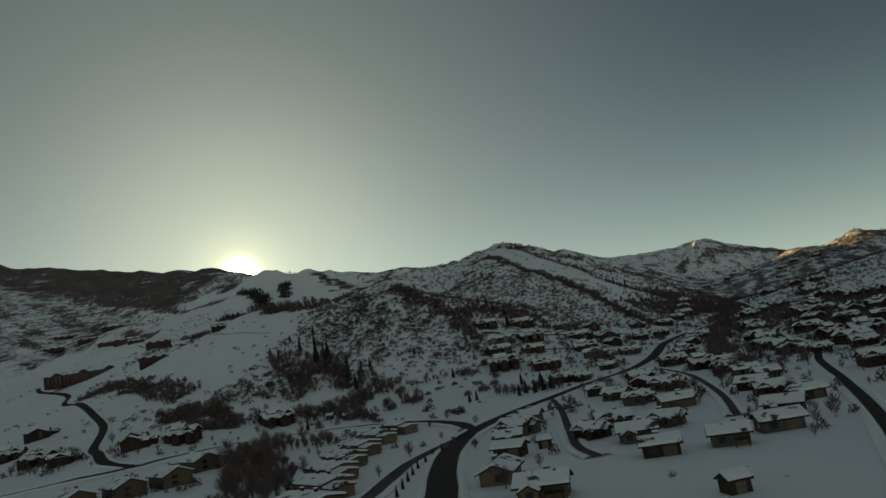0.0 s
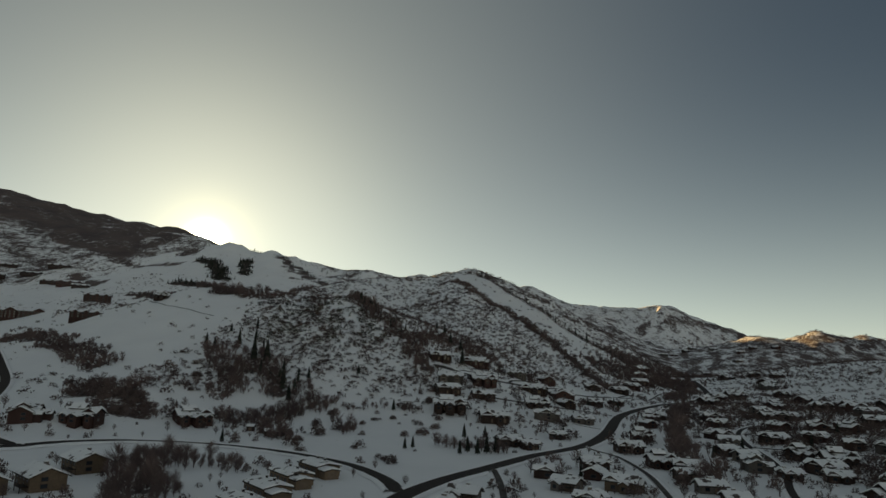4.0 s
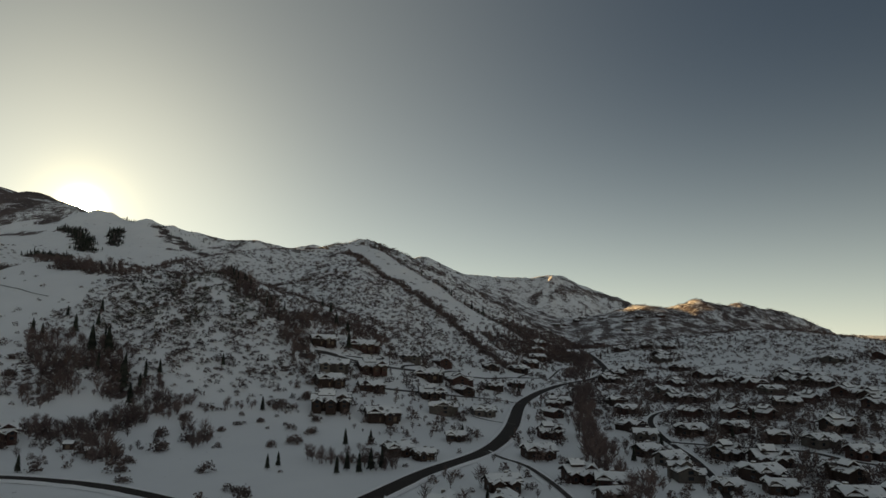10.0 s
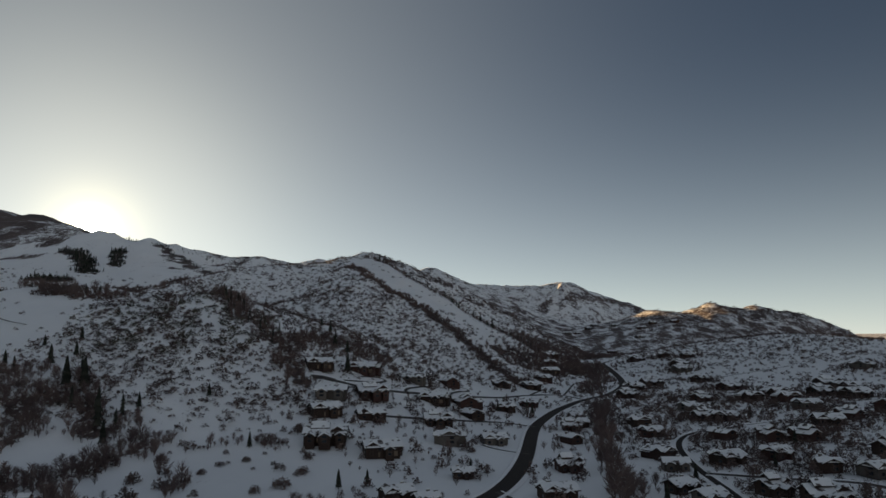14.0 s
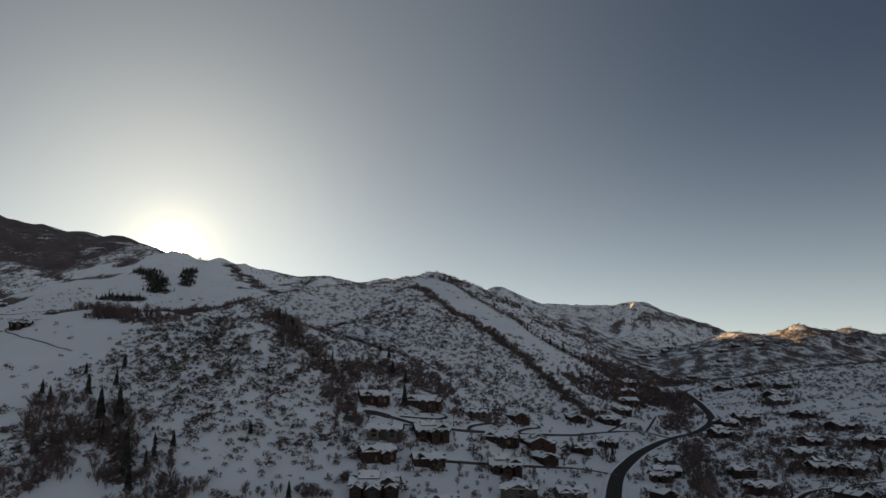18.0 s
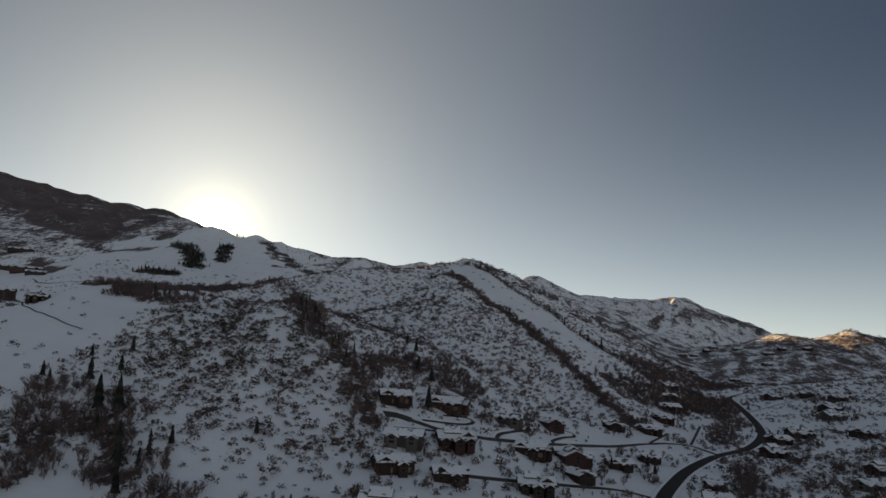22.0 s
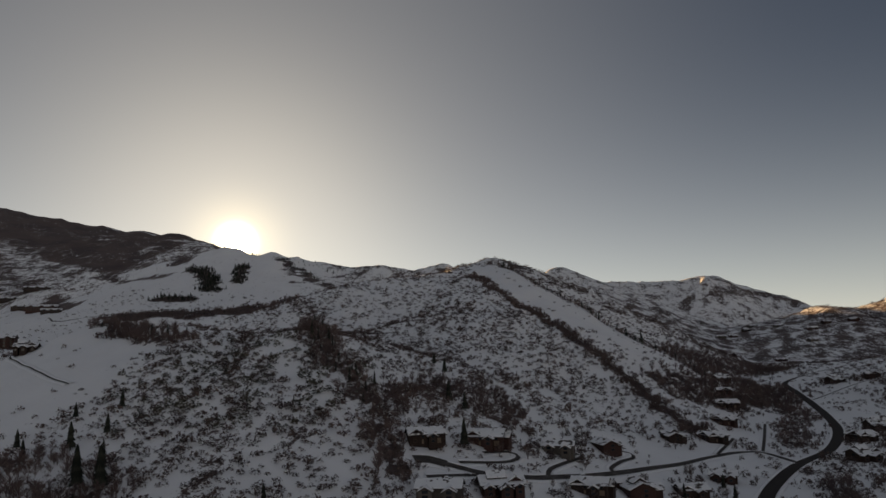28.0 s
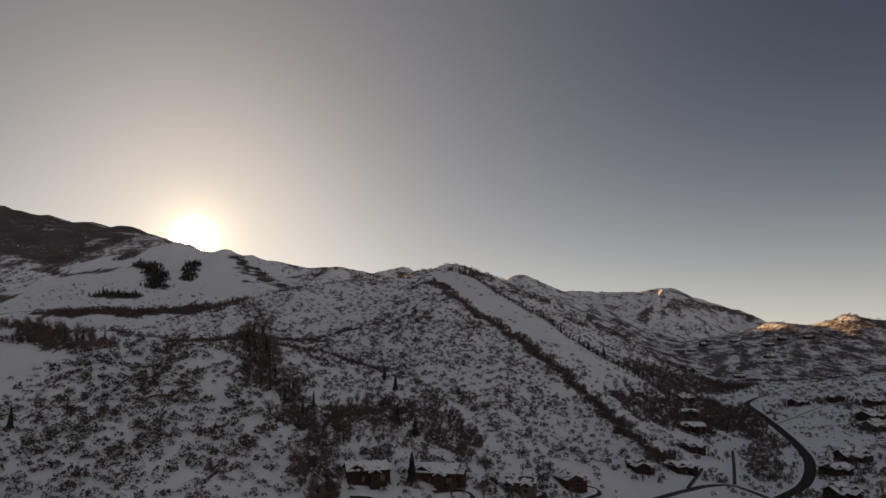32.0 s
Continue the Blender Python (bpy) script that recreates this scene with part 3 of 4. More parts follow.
ground_mesh = mesh_from("ground", np.stack([GX, GY, GZ], -1).reshape(-1, 3), np.stack([corner, corner + 1, corner + nx + 1, corner + nx], 1), [SNOW])
ground_mesh.polygons.foreach_set("use_smooth", np.ones(len(ground_mesh.polygons), dtype=bool))
cover = scrub(GX, GY)
near_scatter = np.clip((1450 - GY) / 150, 0, 1) * (np.abs(GX + 100) < 700)
spread = ground_mesh.attributes.new("scrub_cover", "FLOAT", "POINT")
spread.data.foreach_set("value", np.maximum(cover * (1 - 0.62 * near_scatter), 0.5 * thickets(GX, GY)).astype(np.float32).ravel())
ground = tagged(new("ground", ground_mesh), "snow-covered valley floor and hills with patches of bare scrub", "ground", kind="structure")


def ribbon(line, left, right, lift):
    """Cross rows of points that lie on the ground along a line, between two distances to its side."""
    p = smoothed(line)
    d = np.gradient(p, axis=0)
    d /= np.hypot(d[:, 0], d[:, 1])[:, None]
    side = np.stack([d[:, 1], -d[:, 0]], 1)
    across = np.linspace(left, right, 5)
    q = p[:, None, :] + side[:, None, :] * across[None, :, None]
    z = height(q[..., 0], q[..., 1])
    return q, z + lift


def strip_faces(rows, cols):
    a = (np.arange(rows - 1)[:, None] * cols + np.arange(cols - 1)).ravel()
    return np.stack([a, a + 1, a + cols + 1, a + cols], 1)


for n, (line, wide, mat) in enumerate(ROADS):
    q, z = ribbon(line, -wide / 2, wide / 2, 0.45)
    v = np.concatenate([q, z[..., None]], -1).reshape(-1, 3)
    road = new("road", mesh_from("road", v, strip_faces(*z.shape), [mat]))
    tagged(road, "dark wet asphalt road between ploughed snow banks" if mat is ASPHALT else "narrow ploughed lane of packed dirty snow", "road", kind="structure")
    for s in (-1, 1):
        q, z = ribbon(line, s * (wide / 2 - 0.1), s * (wide / 2 + 2.4), 0.2)
        hump = np.array([0.0, 0.75, 0.95, 0.6, -0.1]) * (0.8 if mat is ASPHALT else 0.45)
        z = z + hump + 0.12 * waves(q[..., 0] / 5, q[..., 1] / 5, 50 + n)
        v = np.concatenate([q, z[..., None]], -1).reshape(-1, 3)
        faces = strip_faces(*z.shape)
        middle = v[faces].mean(1)
        clear = np.ones(len(faces), bool)
        for m, (other, other_wide, _) in enumerate(ROADS):
            if m != n:
                clear &= away(middle[:, 0], middle[:, 1], smoothed(other, 12.0)) > other_wide / 2 + 0.8
        bank = new("snow_bank", mesh_from("snow_bank", v, faces[clear], [ROOF_SNOW]))
        tagged(bank, "ploughed snow bank along the road edge", "snow bank", kind="structure")


# ---- small builders ----
def part(name, bm, mat, parent, label=""):
    me = bpy.data.meshes.new(name)
    bm.to_mesh(me)
    bm.free()
    me.materials.append(mat)
    ob = new(name, me)
    ob.parent = parent
    return tagged(ob, label) if label else ob


def box(x0, y0, z0, x1, y1, z1, bevel=0.0, bm=None):
    bm = bm or bmesh.new()
    v = [bm.verts.new((x, y, z)) for z in (z0, z1) for x, y in ((x0, y0), (x1, y0), (x1, y1), (x0, y1))]
    for f in ((3, 2, 1, 0), (4, 5, 6, 7), (0, 1, 5, 4), (1, 2, 6, 5), (2, 3, 7, 6), (3, 0, 4, 7)):
        bm.faces.new([v[i] for i in f])
    if bevel:
        bmesh.ops.bevel(bm, geom=bm.edges[:], offset=bevel, segments=1, affect="EDGES")
    return bm


def prism(outline, y0, y1):
    """An outline in x and z, drawn out from y0 to y1."""
    bm = bmesh.new()
    a = [bm.verts.new((x, y0, z)) for x, z in outline]
    c = [bm.verts.new((x, y1, z)) for x, z in outline]
    bm.faces.new(a)
    bm.faces.new(c[::-1])
    for i in range(len(a)):
        j = (i + 1) % len(a)
        bm.faces.new((a[j], a[i], c[i], c[j]))
    return bm


def turned(bm, m):
    bmesh.ops.transform(bm, matrix=m, verts=bm.verts)
    return bm


def gabled(house, at, half, low, eave, rise, length, wall, snow_deep, over=0.9, suffix=""):
    """A gabled block whose ridge runs along y: walls, two roof slopes with snow on them."""
    part("wall" + suffix, turned(prism([(-half, low), (half, low), (half, eave), (0, eave + rise), (-half, eave)], -length / 2, length / 2), at), wall, house)
    run = math.hypot(half, rise)
    nx_, nz_ = rise / run, half / run
    for s in (-1, 1):
        foot = (s * (half + over), eave - over * rise / half)
        top = (0.0, eave + rise)
        slab = [foot, top, (top[0], top[1] + 0.28), (foot[0] + s * nx_ * 0.05, foot[1] + 0.28)]
        part("roof_slope", turned(prism(slab, -length / 2 - over, length / 2 + over), at), FASCIA, house)
        up = 0.285
        d = snow_deep
        snow = [(foot[0] - s * 0.15, foot[1] + up + 0.06), (0, top[1] + up), (0, top[1] + up + d), (foot[0] - s * 0.45, foot[1] + up + 0.2 + d * 0.85), (foot[0] - s * 0.15, foot[1] + up + d * 0.4)]
        part("roof_snow", turned(prism(snow, -length / 2 - over + 0.12, length / 2 + over - 0.12), at), SHINGLE_SNOW, house, "thick snow on the roof")


def window(house, m, wide, high):
    """A window in the plane y = 0 of the pose m, facing -y: a frame with a pane set in it."""
    bm = bmesh.new()
    for x0, x1, z0, z1 in ((-wide / 2, wide / 2, -0.12, 0), (-wide / 2, wide / 2, high, high + 0.12), (-wide / 2 - 0.12, -wide / 2, -0.12, high + 0.12), (wide / 2, wide / 2 + 0.12, -0.12, high + 0.12)):
        box(x0, -0.1, z0, x1, 0.02, z1, bm=bm)
    frame_ob = part("window", turned(bm, m), FRAME, house)
    part("pane", turned(box(-wide / 2, -0.04, 0, wide / 2, 0.0, high), m), GLASS, frame_ob, "dark window pane")


def build_house(style, size, tone):
    """One house on its base at the origin; its front looks to -y."""
    house = new("house")
    wall = WALLS[tone]
    depth, tall = size * (0.66 if style != 2 else 0.56), (4.3 if size > 15 else 3.6 if size > 10 else 2.9) if style != 3 else 2.8
    quarter = pose(0, 0, 0, 0, 0, 90)
    steep = 0.44 if style != 3 else 0.4
    if style == 3:
        # long low-pitched block
        gabled(house, quarter, depth / 2, -2.5, tall, depth / 2 * steep, size, wall, 0.55)
        front = -depth / 2
    else:
        gabled(house, quarter, depth / 2, -2.5, tall, depth / 2 * steep, size, wall, 0.5)
        front = -depth / 2
    if style == 4:
        # a lower wing set back on one side and a cross wing on the other
        gabled(house, pose(size * 0.42, depth * 0.22, 0, 0, 0, 90), depth * 0.3, -2.5, tall * 0.78, depth * 0.15, size * 0.42, wall, 0.5, 0.7)
        gabled(house, pose(-size * 0.3, depth * 0.12, 0), size * 0.17, -2.5, tall * 1.12, size * 0.1, depth * 1.25, wall, 0.5, 0.7)
    if style == 5:
        gabled(house, pose(-size * 0.12, 0, 0, 0, 0, 90), depth * 0.26, -2.5, tall + 2.4, depth * 0.16, size * 0.4, wall, 0.5, 0.7)
        gabled(house, pose(size * 0.3, depth * 0.1, 0), size * 0.13, -2.5, tall + 1.2, size * 0.08, depth * 1.1, wall, 0.5, 0.7)
    r = random.Random(style * 100 + int(size * 2) * 7 + len(tone))
    wings = {0: [], 1: [(-size * 0.22, size * 0.34, 0.35)], 2: [(-size * 0.27, size * 0.3, 0.3), (size * 0.27, size * 0.28, 0.45)], 3: [], 4: [(size * 0.16, size * 0.24, 0.3)], 5: [(-size * 0.34, size * 0.22, 0.3), (size * 0.02, size * 0.26, 0.55), (size * 0.36, size * 0.2, 0.2)]}[style]
    for wx, wide, out in wings:
        reach = depth * out
        at = pose(wx, front - reach / 2 + 0.6, 0)
        gabled(house, at, wide / 2, -2.5, tall * 0.82, wide / 2 * 0.55, reach + 1.2, wall, 0.45, 0.7)
        face = front - reach
        for z in (0.9, 2.9):
            if z + 1.2 < tall:
                window(house, pose(wx, face - 0.01, z), wide * 0.42, 1.2)
    taken = [(wx, wide) for wx, wide, _ in wings]
    count = max(2, int(size / 4))
    for k in range(count):
        x = (k + 0.5) / count * size * 0.9 - size * 0.45
        if any(abs(x - wx) < wide / 2 + 0.9 for wx, wide in taken):
            continue
        for z in (0.9, 2.8):
            if z + 1.3 < tall:
                if z < 1 and k == count - 1:
                    part("garage_door", box(x - 1.5, front - 0.08, 0, x + 1.5, front + 0.02, 2.3, 0.02), DOOR, house, "panelled garage door")
                elif z < 1 and k == 1:
                    door = part("door", box(x - 0.5, front - 0.08, 0, x + 0.5, front + 0.02, 2.05, 0.02), DOOR, house, "timber entrance door")
                    part("door_handle", box(x + 0.32, front - 0.14, 0.95, x + 0.4, front - 0.08, 1.1), FRAME, door)
                else:
                    window(house, pose(x, front - 0.01, z), 1.5, 1.25)
    for s in (-1, 1):
        for z in (0.9, 3.0):
            if z + 1.3 < tall + 0.9:
                window(house, pose(s * (size / 2 + 0.01), -depth * 0.12, z, 0, 0, s * 90), 1.9, 1.2)
    cx = size * r.uniform(-0.3, 0.3)
    chimney = part("chimney", box(cx - 0.6, 0.8, tall - 0.5, cx + 0.6, 1.9, tall + depth / 2 * steep + 1.1, 0.05), STONE, house, "stone chimney stack")
    part("chimney_cap", box(cx - 0.72, 0.68, tall + depth / 2 * steep + 1.08, cx + 0.72, 2.02, tall + depth / 2 * steep + 1.35, 0.04), ROOF_SNOW, chimney, "cap of snow")
    if style in (0, 1):
        deck = part("deck", box(size * 0.08, front - 2.6, 1.5, size * 0.46, front, 1.7), FASCIA, house, "raised timber deck")
        for px in (size * 0.1, size * 0.44):
            part("post", box(px - 0.12, front - 2.5, -2.0, px + 0.12, front - 2.3, 2.6), FASCIA, deck)
        part("railing", box(size * 0.08, front - 2.6, 2.45, size * 0.46, front - 2.48, 2.6), FASCIA, deck)
    return house


LABELS = {
    0: "{} timber house with a snowy gabled roof", 1: "{} mountain house with a front gable and deep roof snow",
    2: "{} double-gabled house with snow on its roofs", 3: "{} townhouse block under a low snowy roof", 5: "{} timber house of many small gables deep in snow", 4: "{} house of stepped wings under snow-laden roofs",
}
made_houses = {}


def beside_roads(x, y, size):
    """The place, moved off any road that it would stand on."""
    for line, wide, _ in ROADS:
        p = smoothed(line, 4.0)
        d = np.hypot(p[:, 0] - x, p[:, 1] - y)
        k = int(d.argmin())
        room = size * 0.42 + wide / 2 + 1.0
        if d[k] < room:
            out = np.array([x, y]) - p[k]
            out = out / (np.hypot(*out) + 1e-6) * room
            x, y = float(p[k][0] + out[0]), float(p[k][1] + out[1])
    return x, y


def put_house(x, y, size, style, tone, turn, name="house", group="", lift=0.0):
    size = min((8, 9.5, 11, 12.5, 14, 16, 18, 20, 23), key=lambda s: abs(s - size))
    key = (style, size, tone)
    x, y = beside_roads(x, y, size)
    z = float(height(x, y)) + lift
    m = pose(x, y, z, 0, 0, turn)
    if key not in made_houses:
        ob = build_house(*key)
        ob.matrix_basis = m
        made_houses[key] = ob
    else:
        ob = copy_thing(made_houses[key], m)
    ob.name = name
    tagged(ob, LABELS[style].format(tone), "house", group)
    PLOTS.append((x, y, size))
    return ob


PLOTS = []
WEST_HOUSES = ((-276, 249, 15), (-234, 250, 16), (-307, 265, 16), (-214, 263, 16), (-180, 307, 18), (-368, 308, 18), (-402, 375, 20), (-368, 590, 14))
RIVER_HOUSES = ((-7, 55, 10), (-18, 77, 12), (33, 82, 8), (18, 81, 8), (46, 92, 11), (15, 106, 11), (-19, 109, 8), (54, 116, 11), (3, 121, 8), (-22, 133, 9), (10, 138, 11), (-21, 152, 12), (61, 156, 10), (32, 160, 12), (60, 174, 11), (-19, 176, 11), (35, 208, 12), (67, 215, 10), (64, 238, 11), (22, 181, 10), (15, 204, 10), (27, 229, 10), (66, 136, 9), (70, 195, 9), (9, 226, 10), (24, 123, 9))
EAST_HOUSES = ((125, 249, 11), (29, 250, 13), (68, 254, 12), (108, 257, 10), (156, 262, 13), (59, 266, 13), (128, 267, 14), (99, 269, 13), (142, 289, 17), (183, 292, 14), (104, 297, 12), (2, 299, 10), (131, 304, 13), (-9, 306, 13), (51, 306, 14), (100, 314, 12), (179, 315, 15))
EAST_UPPER_HOUSES = ((166, 329, 13), (17, 342, 9), (204, 344, 16), (112, 354, 13), (159, 355, 12), (137, 356, 14), (65, 356, 12), (114, 381, 14), (189, 388, 14), (258, 396, 15), (176, 396, 14), (158, 412, 14), (222, 424, 17), (279, 429, 17), (241, 436, 15), (129, 439, 13), (277, 451, 20))
TERRACE_HOUSES = ((-48, 386, 23), (-20, 373, 18), (13, 409, 18), (37, 419, 14), (-55, 426, 19), (80, 427, 13), (-31, 436, 17), (1, 454, 18), (-56, 456, 20), (-33, 472, 20), (90, 474, 13), (32, 483, 16), (5, 501, 19), (-71, 500, 18), (-42, 515, 20), (26, 518, 20), (-8, 543, 18), (55, 542, 17), (16, 583, 18), (79, 584, 17), (65, 668, 16), (97, 684, 18))
UPPER_HOUSES = ((186, 471, 14), (176, 482, 15), (135, 482, 16), (96, 487, 15), (104, 525, 11), (185, 532, 16), (213, 581, 17), (172, 640, 18), (198, 706, 18), (118, 755, 18), (141, 852, 20), (150, 900, 18), (164, 975, 18))
EAST_HILL_HOUSES = ((250, 495, 17), (305, 531, 20), (260, 540, 18), (243, 561, 19), (298, 565, 18), (271, 579, 19), (337, 585, 19), (346, 637, 24), (269, 662, 24), (451, 752, 23), (507, 752, 24), (230, 755, 24), (286, 767, 20), (303, 869, 23), (315, 909, 24), (297, 1028, 20), (330, 1010, 20), (345, 960, 18))
EAST_LOW_HOUSES = ((106, 186, 15), (124, 206, 16), (142, 233, 15), (112, 148, 14), (120, 168, 15), (140, 212, 16), (160, 235, 15), (148, 190, 15), (130, 135, 14), (182, 255, 16), (138, 160, 15), (165, 210, 16))
FAR_HOUSES = ((390, 2005, 23), (425, 2040, 20), (511, 2188, 23), (553, 2098, 23), (476, 2115, 20), (545, 1831, 20), (697, 1991, 23), (640, 2010, 20), (590, 1960, 23), (340, 1700, 20), (420, 1640, 20))
rng = random.Random(7)
TONES = ("dark brown", "dark brown", "dark brown", "red brown", "red brown", "grey")
for street, group, turn in ((WEST_HOUSES, "houses on the west road", 25), (RIVER_HOUSES, "houses by the river", -8), (EAST_HOUSES, "houses on the east side", 12), (EAST_UPPER_HOUSES, "houses on the east lanes", 12), (EAST_LOW_HOUSES, "houses below the east lanes", 14),
                            (TERRACE_HOUSES, "houses on the terraces", 8), (UPPER_HOUSES, "houses up the valley", 15), (EAST_HILL_HOUSES, "houses on the east hillside", 18), (FAR_HOUSES, "houses at the head of the valley", 10)):
    for x, y, size in street:
        if street in (EAST_HOUSES, EAST_LOW_HOUSES, EAST_UPPER_HOUSES, EAST_HILL_HOUSES, UPPER_HOUSES, TERRACE_HOUSES):
            size *= 0.86
        if street is RIVER_HOUSES:
            size *= 0.9
        style = rng.choice((2, 4, 4, 5, 5)) if size > 10 and street is not RIVER_HOUSES else rng.choice((0, 1, 3, 4))
        tone = rng.choice(TONES) if street is not RIVER_HOUSES else rng.choice(("tan", "grey", "red brown", "dark brown"))
        if street is WEST_HOUSES and x > -240:
            style, tone = 5, "red brown"
        put_house(x, y, size, style, tone, turn + rng.uniform(-22, 22) + (90 if rng.random() < 0.2 else 0), group=group)


def build_condominium(long, deep):
    """A long block under a shallow roof, with a lower garage block at its road end."""
    block = new("condominium_block")
    wall = WALLS["tan"]
    gabled(block, pose(0, 0, 0, 0, 0, 90), deep / 2, -3, 3.4, deep * 0.1, long, wall, 0.5, 0.5)
    gabled(block, pose(long / 2 + 2.6, -deep * 0.12, 0, 0, 0, 90), deep * 0.3, -3, 2.6, deep * 0.06, 5.0, wall, 0.5, 0.6)
    front = -deep / 2
    for k in range(5):
        x = (k + 0.5) / 5 * long * 0.92 - long * 0.46
        window(block, pose(x, front - 0.01, 1.1), 1.5, 1.3)
    part("garage_door", box(long / 2 + 5.1, -deep * 0.3, 0, long / 2 + 5.2, deep * 0.06, 2.3, 0.02), DOOR, block, "panelled garage door")
    deck = part("deck", box(-long / 2 - 2.2, -deep * 0.3, 1.9, -long / 2, deep * 0.1, 2.1), FASCIA, block, "small timber balcony")
    for y in (-deep * 0.28, deep * 0.08):
        part("post", box(-long / 2 - 2.15, y - 0.1, -3, -long / 2 - 1.95, y + 0.1, 3.0), FASCIA, deck)
    part("railing", box(-long / 2 - 2.2, -deep * 0.3, 2.9, -long / 2 - 2.1, deep * 0.1, 3.02), FASCIA, deck)
    for x in (-long * 0.22, long * 0.16):
        vent = part("chimney", box(x - 0.35, 0.6, 3.4, x + 0.35, 1.3, 5.7, 0.03), FASCIA, block, "dark boxed flue")
        part("chimney_cap", box(x - 0.42, 0.53, 5.68, x + 0.42, 1.37, 5.9, 0.03), ROOF_SNOW, vent, "cap of snow")
    return block


first = None
for x, y, turn in ((-77, 206, -47), (-81, 187, -47), (-81, 165, -46), (-79, 142, -45), (-74, 117, -43), (-67, 92, -40), (-61, 68, -37)):
    m = pose(x, y, float(height(x, y)), 0, 0, turn)
    if first is None:
        first = build_condominium(16, 9.5)
        first.matrix_basis = m
        ob = first
    else:
        ob = copy_thing(first, m)
    tagged(ob, "tan condominium block with snowy shallow roof and lower garage", "condominium", "condominium blocks in a row")
    PLOTS.append((x, y, 24))
for x, y, size in ((-183, 117, 16), (-173, 130, 16), (-163, 143, 16), (-153, 156, 16), (-158, 185, 16)):
    put_house(x, y, size, 0, "tan", -37, "townhouse", "townhouses along the west road")


def build_shed():
    shed = new("shed")
    gabled(shed, pose(0, 0, 0, 0, 0, 90), 1.8, -1.5, 2.2, 0.9, 3.8, WALLS["dark brown"], 0.35, 0.4)
    part("door", box(-0.9, -1.88, 0, 0.9, -1.78, 2.0, 0.02), DOOR, shed, "wide timber door")
    window(shed, pose(1.4, -1.81, 1.0), 0.5, 0.6)
    return shed


first = None
for x, y, turn in ((-146, 306, 10), (-132, 295, 30), (25, 40, 20), (-10, 116, 5)):
    m = pose(x, y, float(height(x, y)), 0, 0, turn)
    if first is None:
        first = build_shed()
        first.matrix_basis = m
        ob = first
    else:
        ob = copy_thing(first, m)
    tagged(ob, "small dark timber shed with snow on its roof", "shed", "sheds")
    PLOTS.append((x, y, 7))


def build_lodge(long, deep, storeys, tone):
    lodge = new("lodge")
    tall = storeys * 3.1
    gabled(lodge, pose(0, 0, 0, 0, 0, 90), deep / 2, -6, tall, deep * 0.2, long, WALLS[tone], 0.5)
    for s in (-0.33, 0.0, 0.33):
        gabled(lodge, pose(s * long, -deep / 2, 0), long * 0.06, -6, tall + 0.6, long * 0.03, 4.0, WALLS[tone], 0.4)
    count = int(long / 5)
    for k in range(count):
        x = (k + 0.5) / count * long * 0.94 - long * 0.47
        y = -deep / 2 - (2.01 if any(abs(x - s * long) < long * 0.06 for s in (-0.33, 0, 0.33)) else 0.01)
        for z in range(storeys):
            window(lodge, pose(x, y, z * 3.1 + 0.8), 2.0, 1.5)
    part("chimney", box(long * 0.2, 1, tall, long * 0.2 + 1.5, 2.5, tall + deep * 0.2 + 1.5, 0.05), STONE, lodge, "stone chimney stack")
    return lodge


for x, y, long, deep, storeys, tone, turn in ((-630, 712, 95, 20, 3, "red brown", 24), (-452, 596, 30, 14, 2, "red brown", 35), (-560, 770, 32, 15, 3, "red brown", 30),
                                              (-1135, 1500, 62, 22, 3, "red brown", 32), (-1080, 1462, 40, 18, 2, "dark brown", 36),
                                              (-1225, 1555, 58, 18, 2, "dark brown", 30), (-1330, 1612, 60, 18, 2, "dark brown", 30), (-1295, 1668, 60, 18, 2, "dark brown", 34), (-1440, 1690, 60, 18, 2, "red brown", 28),
                                              (-1420, 1755, 60, 18, 2, "dark brown", 30), (-1560, 1740, 60, 18, 2, "dark brown", 26), (-1615, 1850, 60, 18, 2, "dark brown", 28)):
    ob = build_lodge(long, deep, storeys, tone)
    ob.matrix_basis = pose(x, y, float(height(x, y)), 0, 0, turn)
    tagged(ob, tone + " timber lodge of {} storeys with snowy roof".format({2: "two", 3: "three"}[storeys]), "lodge", "lodges on the plateau")
    PLOTS.append((x, y, long))


# ---- plants ----
def cone_tree(seed, layers=9, around=9):
    """Verts and triangles of a spruce crown, 1 high: drooping, ragged skirts of boughs."""
    r = np.random.RandomState(seed)
    v, f = [], []
    for k in range(layers):
        low = 0.08 + 0.86 * k / layers
        high = min(1.0, low + 0.26)
        wide = 0.19 * (1 - low) ** 0.85 + 0.012
        base = len(v)
        v.append((r.normal(0, 0.004), r.normal(0, 0.004), high))
        for n in range(around * 2):
            a = 6.283 * n / (around * 2) + k
            d = wide * (r.uniform(0.85, 1.25) if n % 2 == 0 else r.uniform(0.4, 0.6))
            v.append((d * math.cos(a), d * math.sin(a), low + (0.0 if n % 2 == 0 else 0.05) + r.normal(0, 0.008)))
        for n in range(around * 2):
            f.append((base, base + 1 + n, base + 1 + (n + 1) % (around * 2)))
    return np.array(v), np.array(f)


